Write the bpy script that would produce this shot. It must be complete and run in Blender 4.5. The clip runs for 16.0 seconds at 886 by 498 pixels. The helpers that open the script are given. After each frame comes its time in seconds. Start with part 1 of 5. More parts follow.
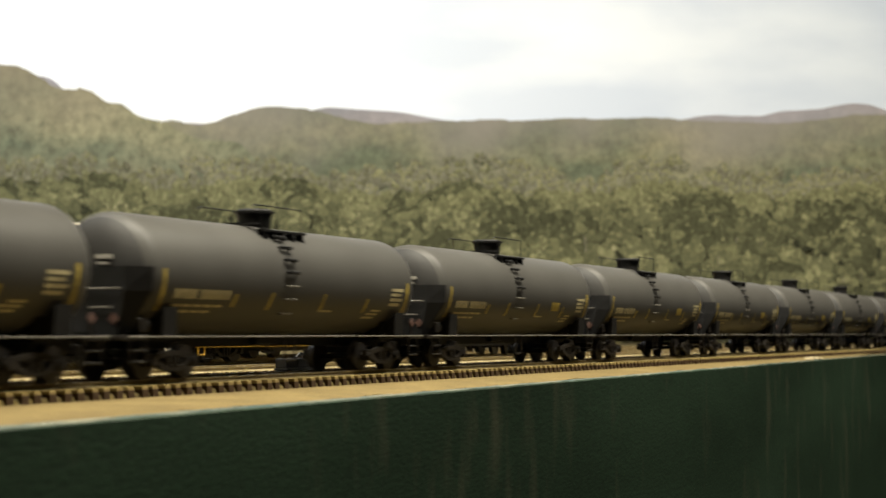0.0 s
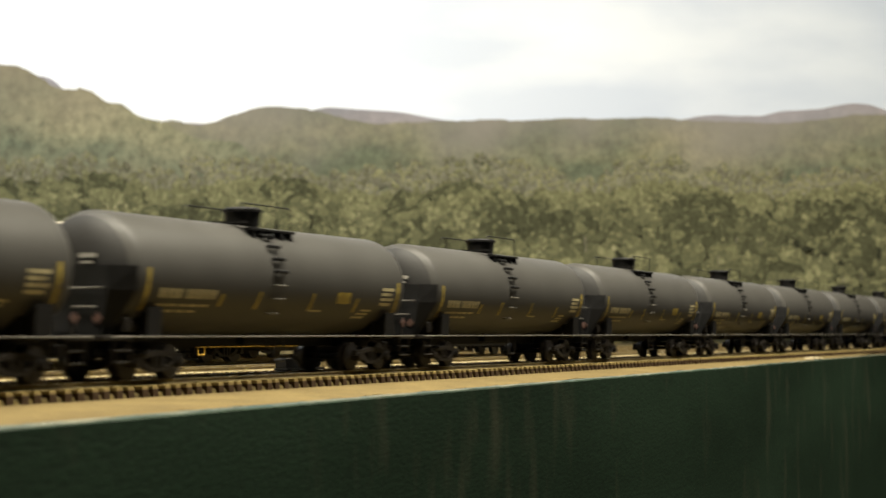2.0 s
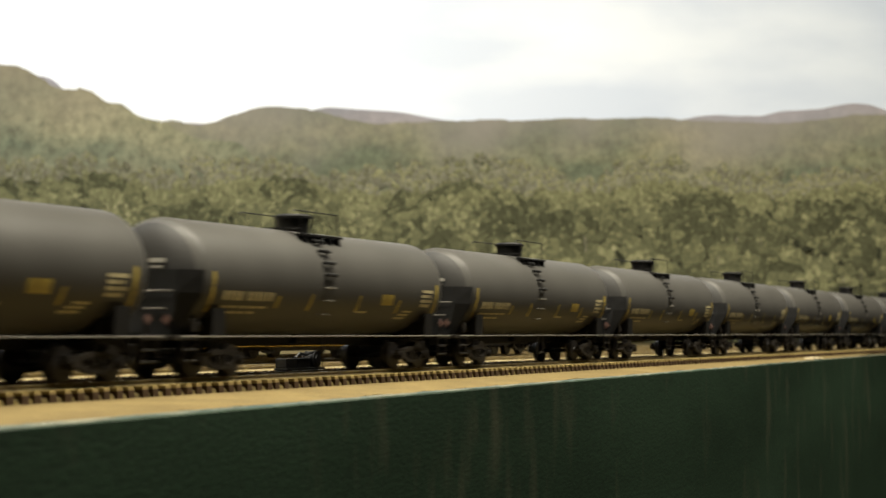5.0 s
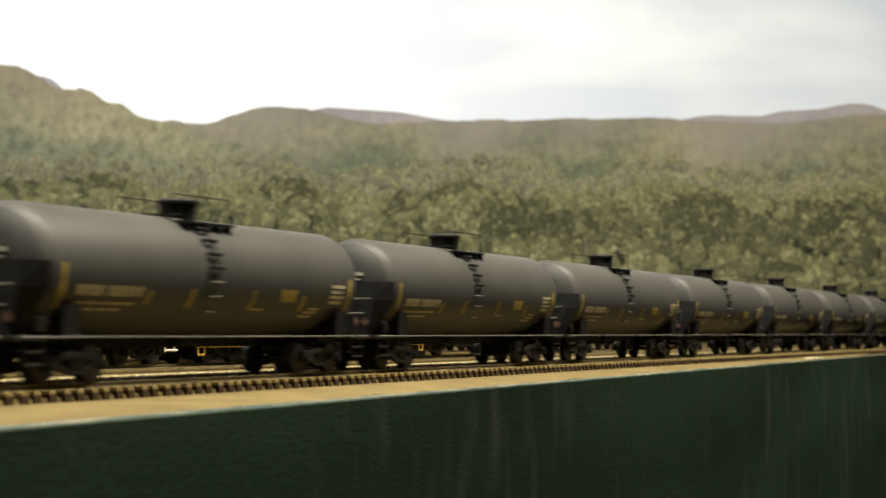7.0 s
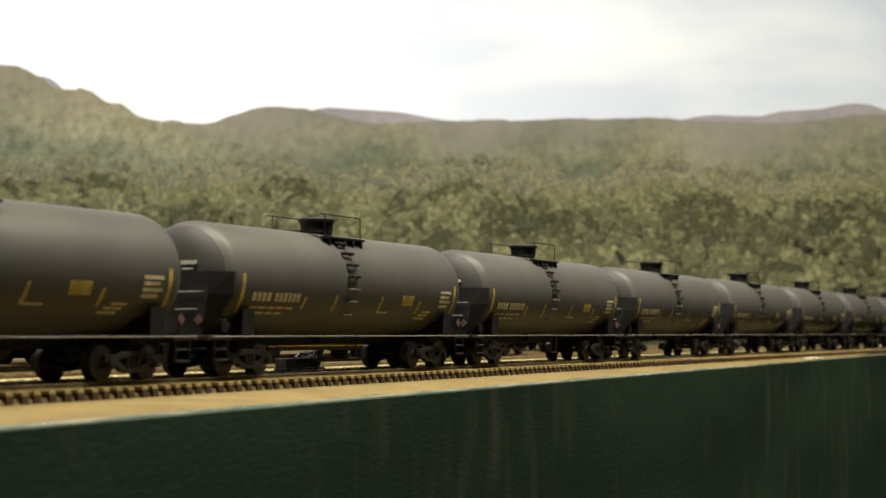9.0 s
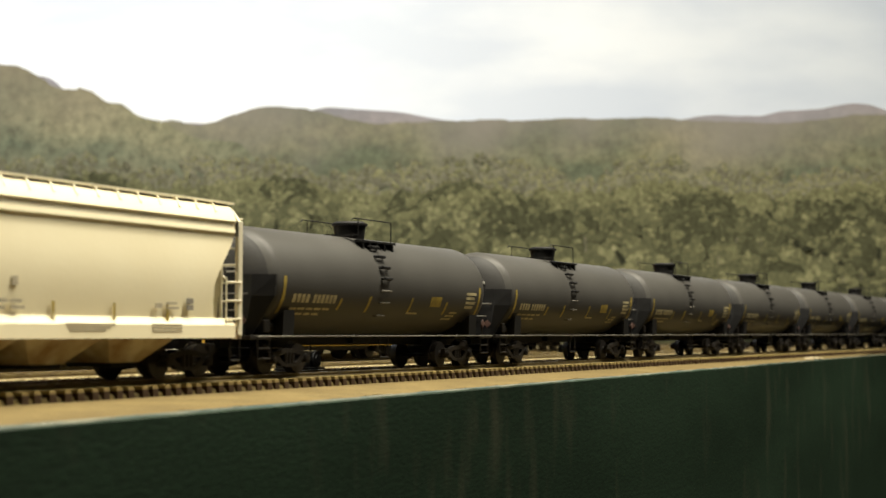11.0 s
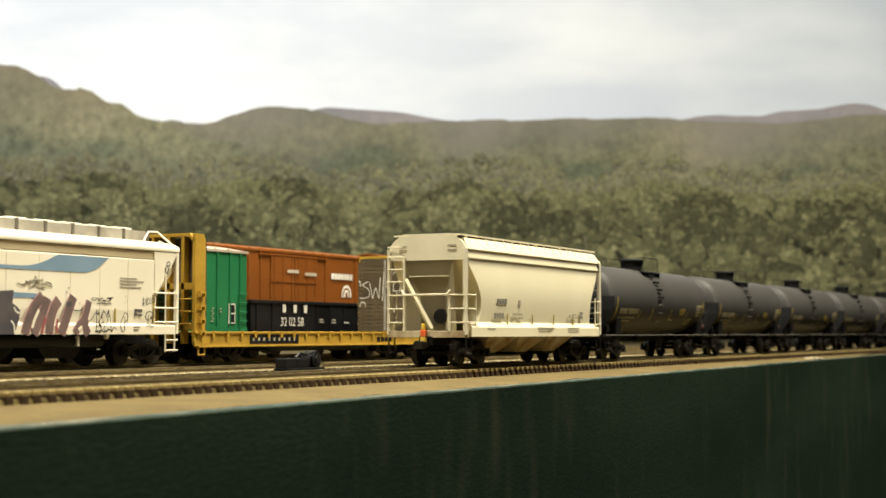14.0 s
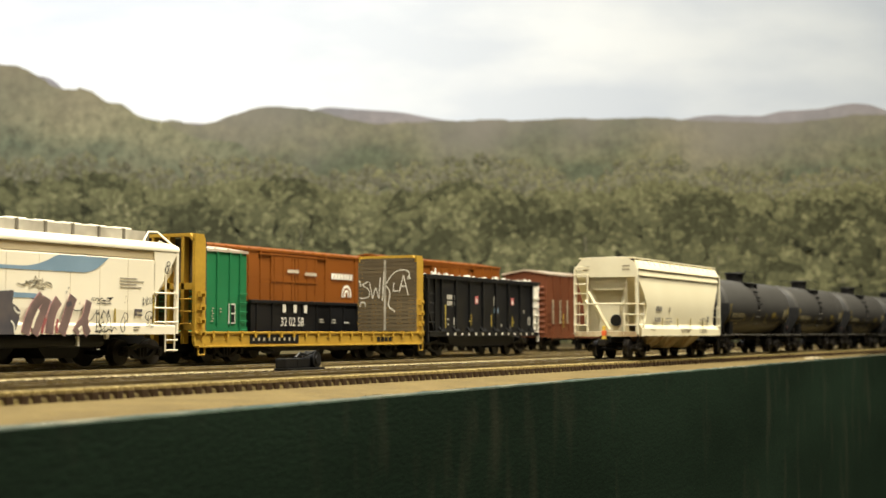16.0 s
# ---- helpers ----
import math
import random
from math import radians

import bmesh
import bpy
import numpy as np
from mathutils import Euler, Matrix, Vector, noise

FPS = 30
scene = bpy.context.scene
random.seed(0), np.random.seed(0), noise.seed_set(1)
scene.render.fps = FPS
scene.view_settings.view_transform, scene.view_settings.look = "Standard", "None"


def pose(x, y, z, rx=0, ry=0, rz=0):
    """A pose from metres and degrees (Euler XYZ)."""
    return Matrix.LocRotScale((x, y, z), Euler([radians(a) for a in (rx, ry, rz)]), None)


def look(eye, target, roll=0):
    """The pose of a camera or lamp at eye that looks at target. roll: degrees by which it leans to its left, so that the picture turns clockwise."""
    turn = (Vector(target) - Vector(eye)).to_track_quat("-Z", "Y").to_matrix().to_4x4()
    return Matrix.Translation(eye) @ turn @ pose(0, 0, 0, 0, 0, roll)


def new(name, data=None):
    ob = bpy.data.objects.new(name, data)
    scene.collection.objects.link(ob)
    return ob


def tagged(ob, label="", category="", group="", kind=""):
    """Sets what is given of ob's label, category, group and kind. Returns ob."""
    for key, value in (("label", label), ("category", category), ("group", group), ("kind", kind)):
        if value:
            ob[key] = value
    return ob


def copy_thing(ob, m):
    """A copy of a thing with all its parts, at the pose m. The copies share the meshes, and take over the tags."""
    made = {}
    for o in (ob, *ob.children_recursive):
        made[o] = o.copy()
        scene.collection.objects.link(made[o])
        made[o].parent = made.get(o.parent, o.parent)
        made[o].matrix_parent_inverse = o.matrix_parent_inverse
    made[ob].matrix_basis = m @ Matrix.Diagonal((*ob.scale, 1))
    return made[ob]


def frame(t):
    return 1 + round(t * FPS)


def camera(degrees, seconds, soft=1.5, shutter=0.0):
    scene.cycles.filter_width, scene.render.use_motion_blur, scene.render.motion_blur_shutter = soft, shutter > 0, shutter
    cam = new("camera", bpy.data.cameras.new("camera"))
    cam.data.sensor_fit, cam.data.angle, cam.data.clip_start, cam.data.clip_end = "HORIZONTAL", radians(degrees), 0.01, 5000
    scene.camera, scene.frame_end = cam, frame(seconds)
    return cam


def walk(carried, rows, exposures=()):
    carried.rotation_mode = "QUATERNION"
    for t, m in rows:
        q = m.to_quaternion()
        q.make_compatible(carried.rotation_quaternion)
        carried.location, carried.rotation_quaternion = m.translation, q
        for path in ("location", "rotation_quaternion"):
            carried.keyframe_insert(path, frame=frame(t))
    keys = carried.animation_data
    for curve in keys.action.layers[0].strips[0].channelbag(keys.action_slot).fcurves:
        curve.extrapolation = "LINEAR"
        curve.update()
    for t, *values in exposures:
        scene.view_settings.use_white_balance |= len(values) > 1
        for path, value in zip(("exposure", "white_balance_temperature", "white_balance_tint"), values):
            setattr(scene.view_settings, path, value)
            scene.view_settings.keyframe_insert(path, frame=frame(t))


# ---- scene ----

# ---------------------------------------------------------------- camera
EYE = Vector((0.0, -0.27794, 0.0132))
YAW, PITCH = radians(26.29619), radians(3.16156)
AHEAD = Vector((math.cos(YAW) * math.cos(PITCH), math.sin(YAW) * math.cos(PITCH), math.sin(PITCH)))
cam = camera(32.398, 16.0, soft=1.5, shutter=0.2)
cam.data.dof.use_dof, cam.data.dof.focus_distance, cam.data.dof.aperture_fstop = True, 0.62, 28.0
walk(cam, [(0.0, look(EYE, EYE + AHEAD)), (16.0, look(EYE, EYE + AHEAD))], [(0.0, -0.05), (9.2, -0.05), (11.3, -0.15), (12.5, -0.20), (13.5, -0.25), (14.5, -0.22), (15.5, -0.17), (16.0, -0.16)])

# ---------------------------------------------------------------- light
world = bpy.data.worlds.new("room")
scene.world = world
world.use_nodes = True
world.node_tree.nodes["Background"].inputs[0].default_value = (1.0, 0.98, 0.95, 1)
world.node_tree.nodes["Background"].inputs[1].default_value = 0.008


def area(name, eye, target, sx, sy, watts, color):
    data = bpy.data.lights.new(name, "AREA")
    data.shape, data.size, data.size_y, data.energy, data.color = "RECTANGLE", sx, sy, watts, color
    ob = new(name, data)
    ob.matrix_world = look(eye, target)
    return tagged(ob, kind="structure")


WARM = (1.0, 0.93, 0.755)
area("lamp_aisle", (0.53, -0.28, 1.30), (0.65, -0.08, 0.0), 2.2, 0.22, 120, WARM)
area("lamp_mural", (0.62, 1.10, 1.36), (1.72, 1.45, 0.35), 1.4, 0.22, 28, (0.93, 0.97, 1.0))

# ---------------------------------------------------------------- materials


def material(name, color, rough=0.6, metal=0.0, color2=None, scale=60.0, bump=0.0, bump_scale=400.0, speck=0.0,
             stretch=(1, 1, 1), detail=6.0, gloss=0.5):
    m = bpy.data.materials.new(name)
    m.use_nodes = True
    nt = m.node_tree
    b = nt.nodes["Principled BSDF"]
    b.inputs["Roughness"].default_value, b.inputs["Metallic"].default_value = rough, metal
    b.inputs["Specular IOR Level"].default_value = gloss
    tc = nt.nodes.new("ShaderNodeTexCoord")
    mp = nt.nodes.new("ShaderNodeMapping")
    mp.inputs["Scale"].default_value = stretch
    nt.links.new(tc.outputs["Object"], mp.inputs["Vector"])
    c2 = color2 or tuple(c * 0.72 for c in color)
    n1 = nt.nodes.new("ShaderNodeTexNoise")
    n1.inputs["Scale"].default_value, n1.inputs["Detail"].default_value = scale, detail
    nt.links.new(mp.outputs[0], n1.inputs["Vector"])
    ramp = nt.nodes.new("ShaderNodeValToRGB")
    ramp.color_ramp.elements[0].position, ramp.color_ramp.elements[1].position = 0.35, 0.68
    ramp.color_ramp.elements[0].color, ramp.color_ramp.elements[1].color = (*c2, 1), (*color, 1)
    nt.links.new(n1.outputs["Fac"], ramp.inputs[0])
    out = ramp.outputs[0]
    n2 = nt.nodes.new("ShaderNodeTexNoise")
    n2.inputs["Scale"].default_value, n2.inputs["Detail"].default_value = bump_scale, 4
    nt.links.new(mp.outputs[0], n2.inputs["Vector"])
    if speck:
        mix = nt.nodes.new("ShaderNodeMixRGB")
        mix.blend_type = "OVERLAY"
        mix.inputs[0].default_value = speck
        nt.links.new(out, mix.inputs[1])
        nt.links.new(n2.outputs["Fac"], mix.inputs[2])
        out = mix.outputs[0]
    nt.links.new(out, b.inputs["Base Color"])
    rr = nt.nodes.new("ShaderNodeMapRange")
    rr.inputs[3].default_value, rr.inputs[4].default_value = max(0.02, rough - 0.12), min(1.0, rough + 0.12)
    nt.links.new(n1.outputs["Fac"], rr.inputs[0])
    nt.links.new(rr.outputs[0], b.inputs["Roughness"])
    if bump:
        bp = nt.nodes.new("ShaderNodeBump")
        bp.inputs["Strength"].default_value, bp.inputs["Distance"].default_value = bump, 0.0006
        nt.links.new(n2.outputs["Fac"], bp.inputs["Height"])
        nt.links.new(bp.outputs[0], b.inputs["Normal"])
    return m


M_TANK = material("tank_black_satin", (0.056, 0.054, 0.049), 0.45, 0, (0.047, 0.045, 0.041), 30, 0.05, 900)
M_TANK.node_tree.nodes["Principled BSDF"].inputs["Specular IOR Level"].default_value = 0.16
# tank ends, darker and duller than the shell
M_HEAD = material("tank_head_dull", (0.034, 0.033, 0.031), 0.55, 0, (0.024, 0.023, 0.022), 60, 0.1, 900, gloss=0.22)
M_BLACK = material("black_plastic", (0.007, 0.0065, 0.006), 0.6, 0, (0.004, 0.004, 0.004), 120, gloss=0.20)
M_SHIELD = material("shield_dark_grey", (0.017, 0.017, 0.0175), 0.6, 0, (0.008, 0.008, 0.008), 90, gloss=0.20)
M_TRUCK = material("truck_dirty", (0.020, 0.0165, 0.013), 0.5, 0, (0.008, 0.007, 0.006), 220, 0.2, 900, gloss=0.20)
M_STEEL = material("wheel_steel", (0.030, 0.025, 0.021), 0.42, 0.3, (0.012, 0.010, 0.009), 300)
M_RAIL = material("rail_side", (0.17, 0.13, 0.046), 0.6, 0.0, (0.10, 0.070, 0.030), 120)
M_RAILTOP = material("rail_top", (0.50, 0.46, 0.38), 0.28, 0.9, (0.4, 0.35, 0.28), 200)
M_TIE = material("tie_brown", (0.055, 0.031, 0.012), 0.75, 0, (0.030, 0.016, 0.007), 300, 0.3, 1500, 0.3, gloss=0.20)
# upper half of the near ties, tan and paler than the lower half
M_TIE_TOP = material("tie_tan_top", (0.34, 0.265, 0.105), 0.9, 0, (0.19, 0.14, 0.05), 260, 0.4, 1500, 0.3, gloss=0.20)
M_BED = material("roadbed_tan", (0.128, 0.094, 0.036), 0.9, 0, (0.092, 0.066, 0.024), 60, 0.6, 500, 0.35, gloss=0.20)
M_BALLAST = material("ballast_brown", (0.128, 0.098, 0.031), 0.95, 0, (0.055, 0.038, 0.015), 300, 0.6, 1400, 0.5, gloss=0.20)
# yard tie tops are paler still: their bright lighting is put into the colour
M_TIE_TOP_LIT = material("tie_top_lit", (0.56, 0.48, 0.29), 0.9, 0, (0.36, 0.29, 0.15), 200, 0.3, 1200, gloss=0.2)
M_PLASTER = material("plaster_crumb", (0.30, 0.25, 0.15), 0.9, 0, None, 200, 0.4, 900)
M_YARD = material("yard_ground", (0.078, 0.060, 0.022), 0.9, 0, (0.040, 0.029, 0.011), 30, 0.5, 900, 0.4, gloss=0.20)
M_YELLOW = material("stencil_yellow", (0.40, 0.30, 0.045), 0.6, 0, (0.20, 0.145, 0.022), 300)
M_WHITE = material("stencil_white", (0.46, 0.40, 0.22), 0.6, 0, (0.26, 0.22, 0.12), 500)
M_PALE = material("grab_iron_pale", (0.14, 0.13, 0.11), 0.5, 0.2)
M_STENCIL = material("stencil_bright", (0.42, 0.40, 0.35), 0.6)
M_DIAMOND = material("placard_pink", (0.10, 0.050, 0.036), 0.6, 0, (0.05, 0.024, 0.018), 300)
M_INK = material("stencil_dark", (0.15, 0.135, 0.11), 0.7, 0, (0.22, 0.20, 0.16), 700)
M_FAINT = material("stencil_faint", (0.42, 0.37, 0.26), 0.7)
M_CREAM = material("hopper_cream", (0.83, 0.76, 0.535), 0.5, 0, (0.78, 0.70, 0.475), 25, 0.06, 600)
M_CREAM2 = material("hopper_end_cream", (0.70, 0.655, 0.49), 0.55, 0, (0.60, 0.55, 0.40), 45, 0.06, 600)
# rust of the end sills; also the painted-in shade on the outlet bays
M_RUST_SHADE = material("end_rust_bay_shade", (0.26, 0.175, 0.09), 0.85, 0, (0.50, 0.43, 0.29), 130, 0.3, 700, gloss=0.2)


def fascia_material():
    m = material("fascia_green", (0.0088, 0.0215, 0.0104), 0.55, 0, (0.0052, 0.0128, 0.0062), 9, 0.22, 520, 0.5, (0.5, 0.5, 1.5))
    nt = m.node_tree
    N, L = nt.nodes.new, nt.links.new
    b = nt.nodes["Principled BSDF"]
    tc = N("ShaderNodeTexCoord")
    mp = N("ShaderNodeMapping")
    mp.inputs["Scale"].default_value = (55, 55, 16)
    nz = N("ShaderNodeTexNoise")
    nz.inputs["Scale"].default_value, nz.inputs["Detail"].default_value = 1.0, 7
    L(tc.outputs["Object"], mp.inputs[0])
    L(mp.outputs[0], nz.inputs["Vector"])
    ramp = N("ShaderNodeValToRGB")
    ramp.color_ramp.elements[0].position, ramp.color_ramp.elements[1].position = 0.56, 0.78
    ramp.color_ramp.elements[0].color, ramp.color_ramp.elements[1].color = (0, 0, 0, 1), (0.42, 0.42, 0.42, 1)
    L(nz.outputs["Fac"], ramp.inputs[0])
    mix = N("ShaderNodeMixRGB")
    old = b.inputs["Base Color"].links[0].from_socket
    L(ramp.outputs[0], mix.inputs[0])
    L(old, mix.inputs[1])
    mix.inputs[2].default_value = (0.050, 0.048, 0.030, 1)
    b.inputs["Specular IOR Level"].default_value = 0.22
    L(mix.outputs[0], b.inputs["Base Color"])
    return m


M_FASCIA = fascia_material()
M_CHIP = material("bare_teal_edge", (0.12, 0.118, 0.085), 0.85, 0, (0.012, 0.034, 0.032), 42, 0.5, 500, 0.4)


def plain(name, color, rough=0.6, **kw):
    return material(name, color, rough, 0, None, 80, **kw)


# ---------------------------------------------------------------- mesh helpers (millimetres in, metres out)
def bm_box(bm, x0, x1, y0, y1, z0, z1, bevel=0.0):
    ret = bmesh.ops.create_cube(bm, size=1)
    vs = ret["verts"]
    bmesh.ops.scale(bm, vec=(x1 - x0, y1 - y0, z1 - z0), verts=vs)
    bmesh.ops.translate(bm, vec=((x0 + x1) / 2, (y0 + y1) / 2, (z0 + z1) / 2), verts=vs)
    if bevel:
        es = list({e for v in vs for e in v.link_edges})
        bmesh.ops.bevel(bm, geom=es, offset=bevel, segments=2, affect="EDGES", profile=0.5)


def bm_rod(bm, a, b, r, seg=8, r2=None):
    a, b = Vector(a), Vector(b)
    d = b - a
    ret = bmesh.ops.create_cone(bm, cap_ends=True, segments=seg, radius1=r, radius2=r if r2 is None else r2, depth=d.length)
    m = Matrix.Translation((a + b) / 2) @ d.to_track_quat("Z", "Y").to_matrix().to_4x4()
    bmesh.ops.transform(bm, matrix=m, verts=ret["verts"])


def bm_path(bm, pts, r, seg=6):
    for a, b in zip(pts, pts[1:]):
        bm_rod(bm, a, b, r, seg)


def bm_prism(bm, poly, axis, lo, hi):
    """A polygon in the two other axes, drawn out along axis ('x': poly in y,z; 'y': x,z; 'z': x,y)."""
    def at(q, w):
        return {"x": (w, q[0], q[1]), "y": (q[0], w, q[1]), "z": (q[0], q[1], w)}[axis]
    a = [bm.verts.new(at(q, lo)) for q in poly]
    b = [bm.verts.new(at(q, hi)) for q in poly]
    n = len(poly)
    for i in range(n):
        bm.faces.new((a[i], a[(i + 1) % n], b[(i + 1) % n], b[i]))
    bm.faces.new(a[::-1])
    bm.faces.new(b)


def bm_lathe_x(bm, prof, zc, seg=48):
    """Profile rows (x, radius) turned about the x axis at height zc."""
    rings = []
    for x, r in prof:
        if r < 1e-6:
            rings.append([bm.verts.new((x, 0, zc))])
        else:
            rings.append([bm.verts.new((x, r * math.cos(2 * math.pi * i / seg), zc + r * math.sin(2 * math.pi * i / seg))) for i in range(seg)])
    for a, b in zip(rings, rings[1:]):
        for i in range(seg):
            j = (i + 1) % seg
            if len(a) == 1:
                bm.faces.new((a[0], b[j], b[i]))
            elif len(b) == 1:
                bm.faces.new((a[i], a[j], b[0]))
            else:
                bm.faces.new((a[i], a[j], b[j], b[i]))


def finish(bm, name, mat, smooth=False):
    bmesh.ops.recalc_face_normals(bm, faces=bm.faces)
    bmesh.ops.scale(bm, vec=(0.001, 0.001, 0.001), verts=bm.verts)
    me = bpy.data.meshes.new(name)
    bm.to_mesh(me)
    bm.free()
    me.materials.append(mat)
    if smooth:
        me.polygons.foreach_set("use_smooth", [True] * len(me.polygons))
        me.set_sharp_from_angle(angle=radians(40))
    return me


def part(name, bm, mat, parent, label="", smooth=False):
    ob = new(name, finish(bm, name, mat, smooth))
    ob.parent = parent
    return tagged(ob, label)


def share(name, me, parent, m):
    ob = new(name, me)
    ob.parent = parent
    ob.matrix_basis = m
    return ob


def boxes(*rows, bevel=0.0):
    bm = bmesh.new()
    for r in rows:
        bm_box(bm, *r, bevel=bevel)
    return bm


def rods(r, *paths, seg=6):
    bm = bmesh.new()
    for p in paths:
        bm_path(bm, p, r, seg)
    return bm


def thing(name, m, label, category, group=""):
    ob = new(name)
    ob.empty_display_size = 0.01
    ob.matrix_basis = m
    return tagged(ob, label, category, group)


# ---------------------------------------------------------------- the layout: table top, fascia, mural, room
def edge_y(x):
    """Front edge of the table top, which runs at a slight angle to the track (mm)."""
    f = min(1.05, max(-0.35, (x - 230) / 1200.0))
    return -59.8 + 37.8 * f


def strip(name, rows, mats, pick):
    bm = bmesh.new()
    grid = [[bm.verts.new(q) for q in r] for r in rows]
    for a, c in zip(grid, grid[1:]):
        for i in range(len(a) - 1):
            f = bm.faces.new((a[i], c[i], c[i + 1], a[i + 1]))
            f.material_index = pick(i)
    me = finish(bm, name, mats[0])
    for m in mats[1:]:
        me.materials.append(m)
    return new(name, me)


def build_table():
    xs = [-4600 + 60 * i for i in range(80)] + [200 + 2.5 * i for i in range(540)] + [1550 + 60 * i for i in range(110)]
    rows, front, chips = [], [], []
    for x in xs:
        e = edge_y(x)
        n1 = noise.noise((x * 0.05, 0, 1)) + 0.6 * noise.noise((x * 0.21, 3, 1))
        n2 = noise.noise((x * 0.03, 7, 2)) + 0.7 * noise.noise((x * 0.13, 9, 2))
        rows.append([(x, y, z) for y, z in ((e + 1.5 + 1.5 * n1, -5.7 + 0.25 * n1), (e + 7, -5.35), (-17.2, -4.55), (17.2, -4.5), (30, -3.2), (300, -2.9), (900, -2.9), (3200, -2.9))])
        chips.append([(x, e - 0.3, -6.5), (x, e + 0.2, -5.95 + 0.25 * n2), (x, e + 1.8 + 1.5 * n1, -5.72)])
        front.append([(x, y, z) for y, z in ((e + 6, -6.2), (e - 0.1, -6.15 + 0.2 * n2), (e - 0.6, -6.6), (e - 0.8, -40), (e - 0.8, -420), (e + 8, -420))])
    tagged(strip("ground", rows, (M_BED, M_YARD), lambda i: 0 if i < 3 else 1), "tan cork and olive brown ballast model railway table top", "table top", kind="structure")
    tagged(strip("trim", chips, (M_CHIP,), lambda i: 0), "chipped pale teal paint along the table edge", "trim", kind="structure")
    tagged(strip("wall_fascia", front, (M_FASCIA,), lambda i: 0), "dark green painted hardboard fascia along the table edge", "fascia", kind="structure")


build_table()

TRACKS = (0.0, 51.0, 102.0, 153.0, 204.0)


LIFT = 0.8  # the yard tracks lie a little higher than the main


def build_track(yc, x0, x1):
    dz = LIFT if yc else 0.0
    for s in (-1, 1):
        bm = bmesh.new()
        y = yc + s * 8.75
        bm_prism(bm, [(y - 1.0, -1.5), (y + 1.0, -1.5), (y + 1.0, -1.25), (y + 0.3, -1.1), (y + 0.3, -0.6), (y + 0.55, -0.5), (y + 0.55, -0.06), (y - 0.55, -0.06), (y - 0.55, -0.5),
                      (y - 0.3, -0.6), (y - 0.3, -1.1), (y - 1.0, -1.25)], "x", x0, x1)
        bmesh.ops.translate(bm, vec=(0, 0, dz), verts=bm.verts)
        rail = new("rail", finish(bm, "rail", M_RAIL))
        tagged(rail, "brown painted model railway rail with bare metal top", "rail", "rails", "structure")
        bm = bmesh.new()
        bm_box(bm, x0, x1, y - 0.5, y + 0.5, dz - 0.06, dz)
        cap = new("rail_head", finish(bm, "rail_head", M_RAILTOP))
        cap.parent = rail
    return


for yc in TRACKS:
    build_track(yc, -4500, 8000 if yc == 0 else 2300)


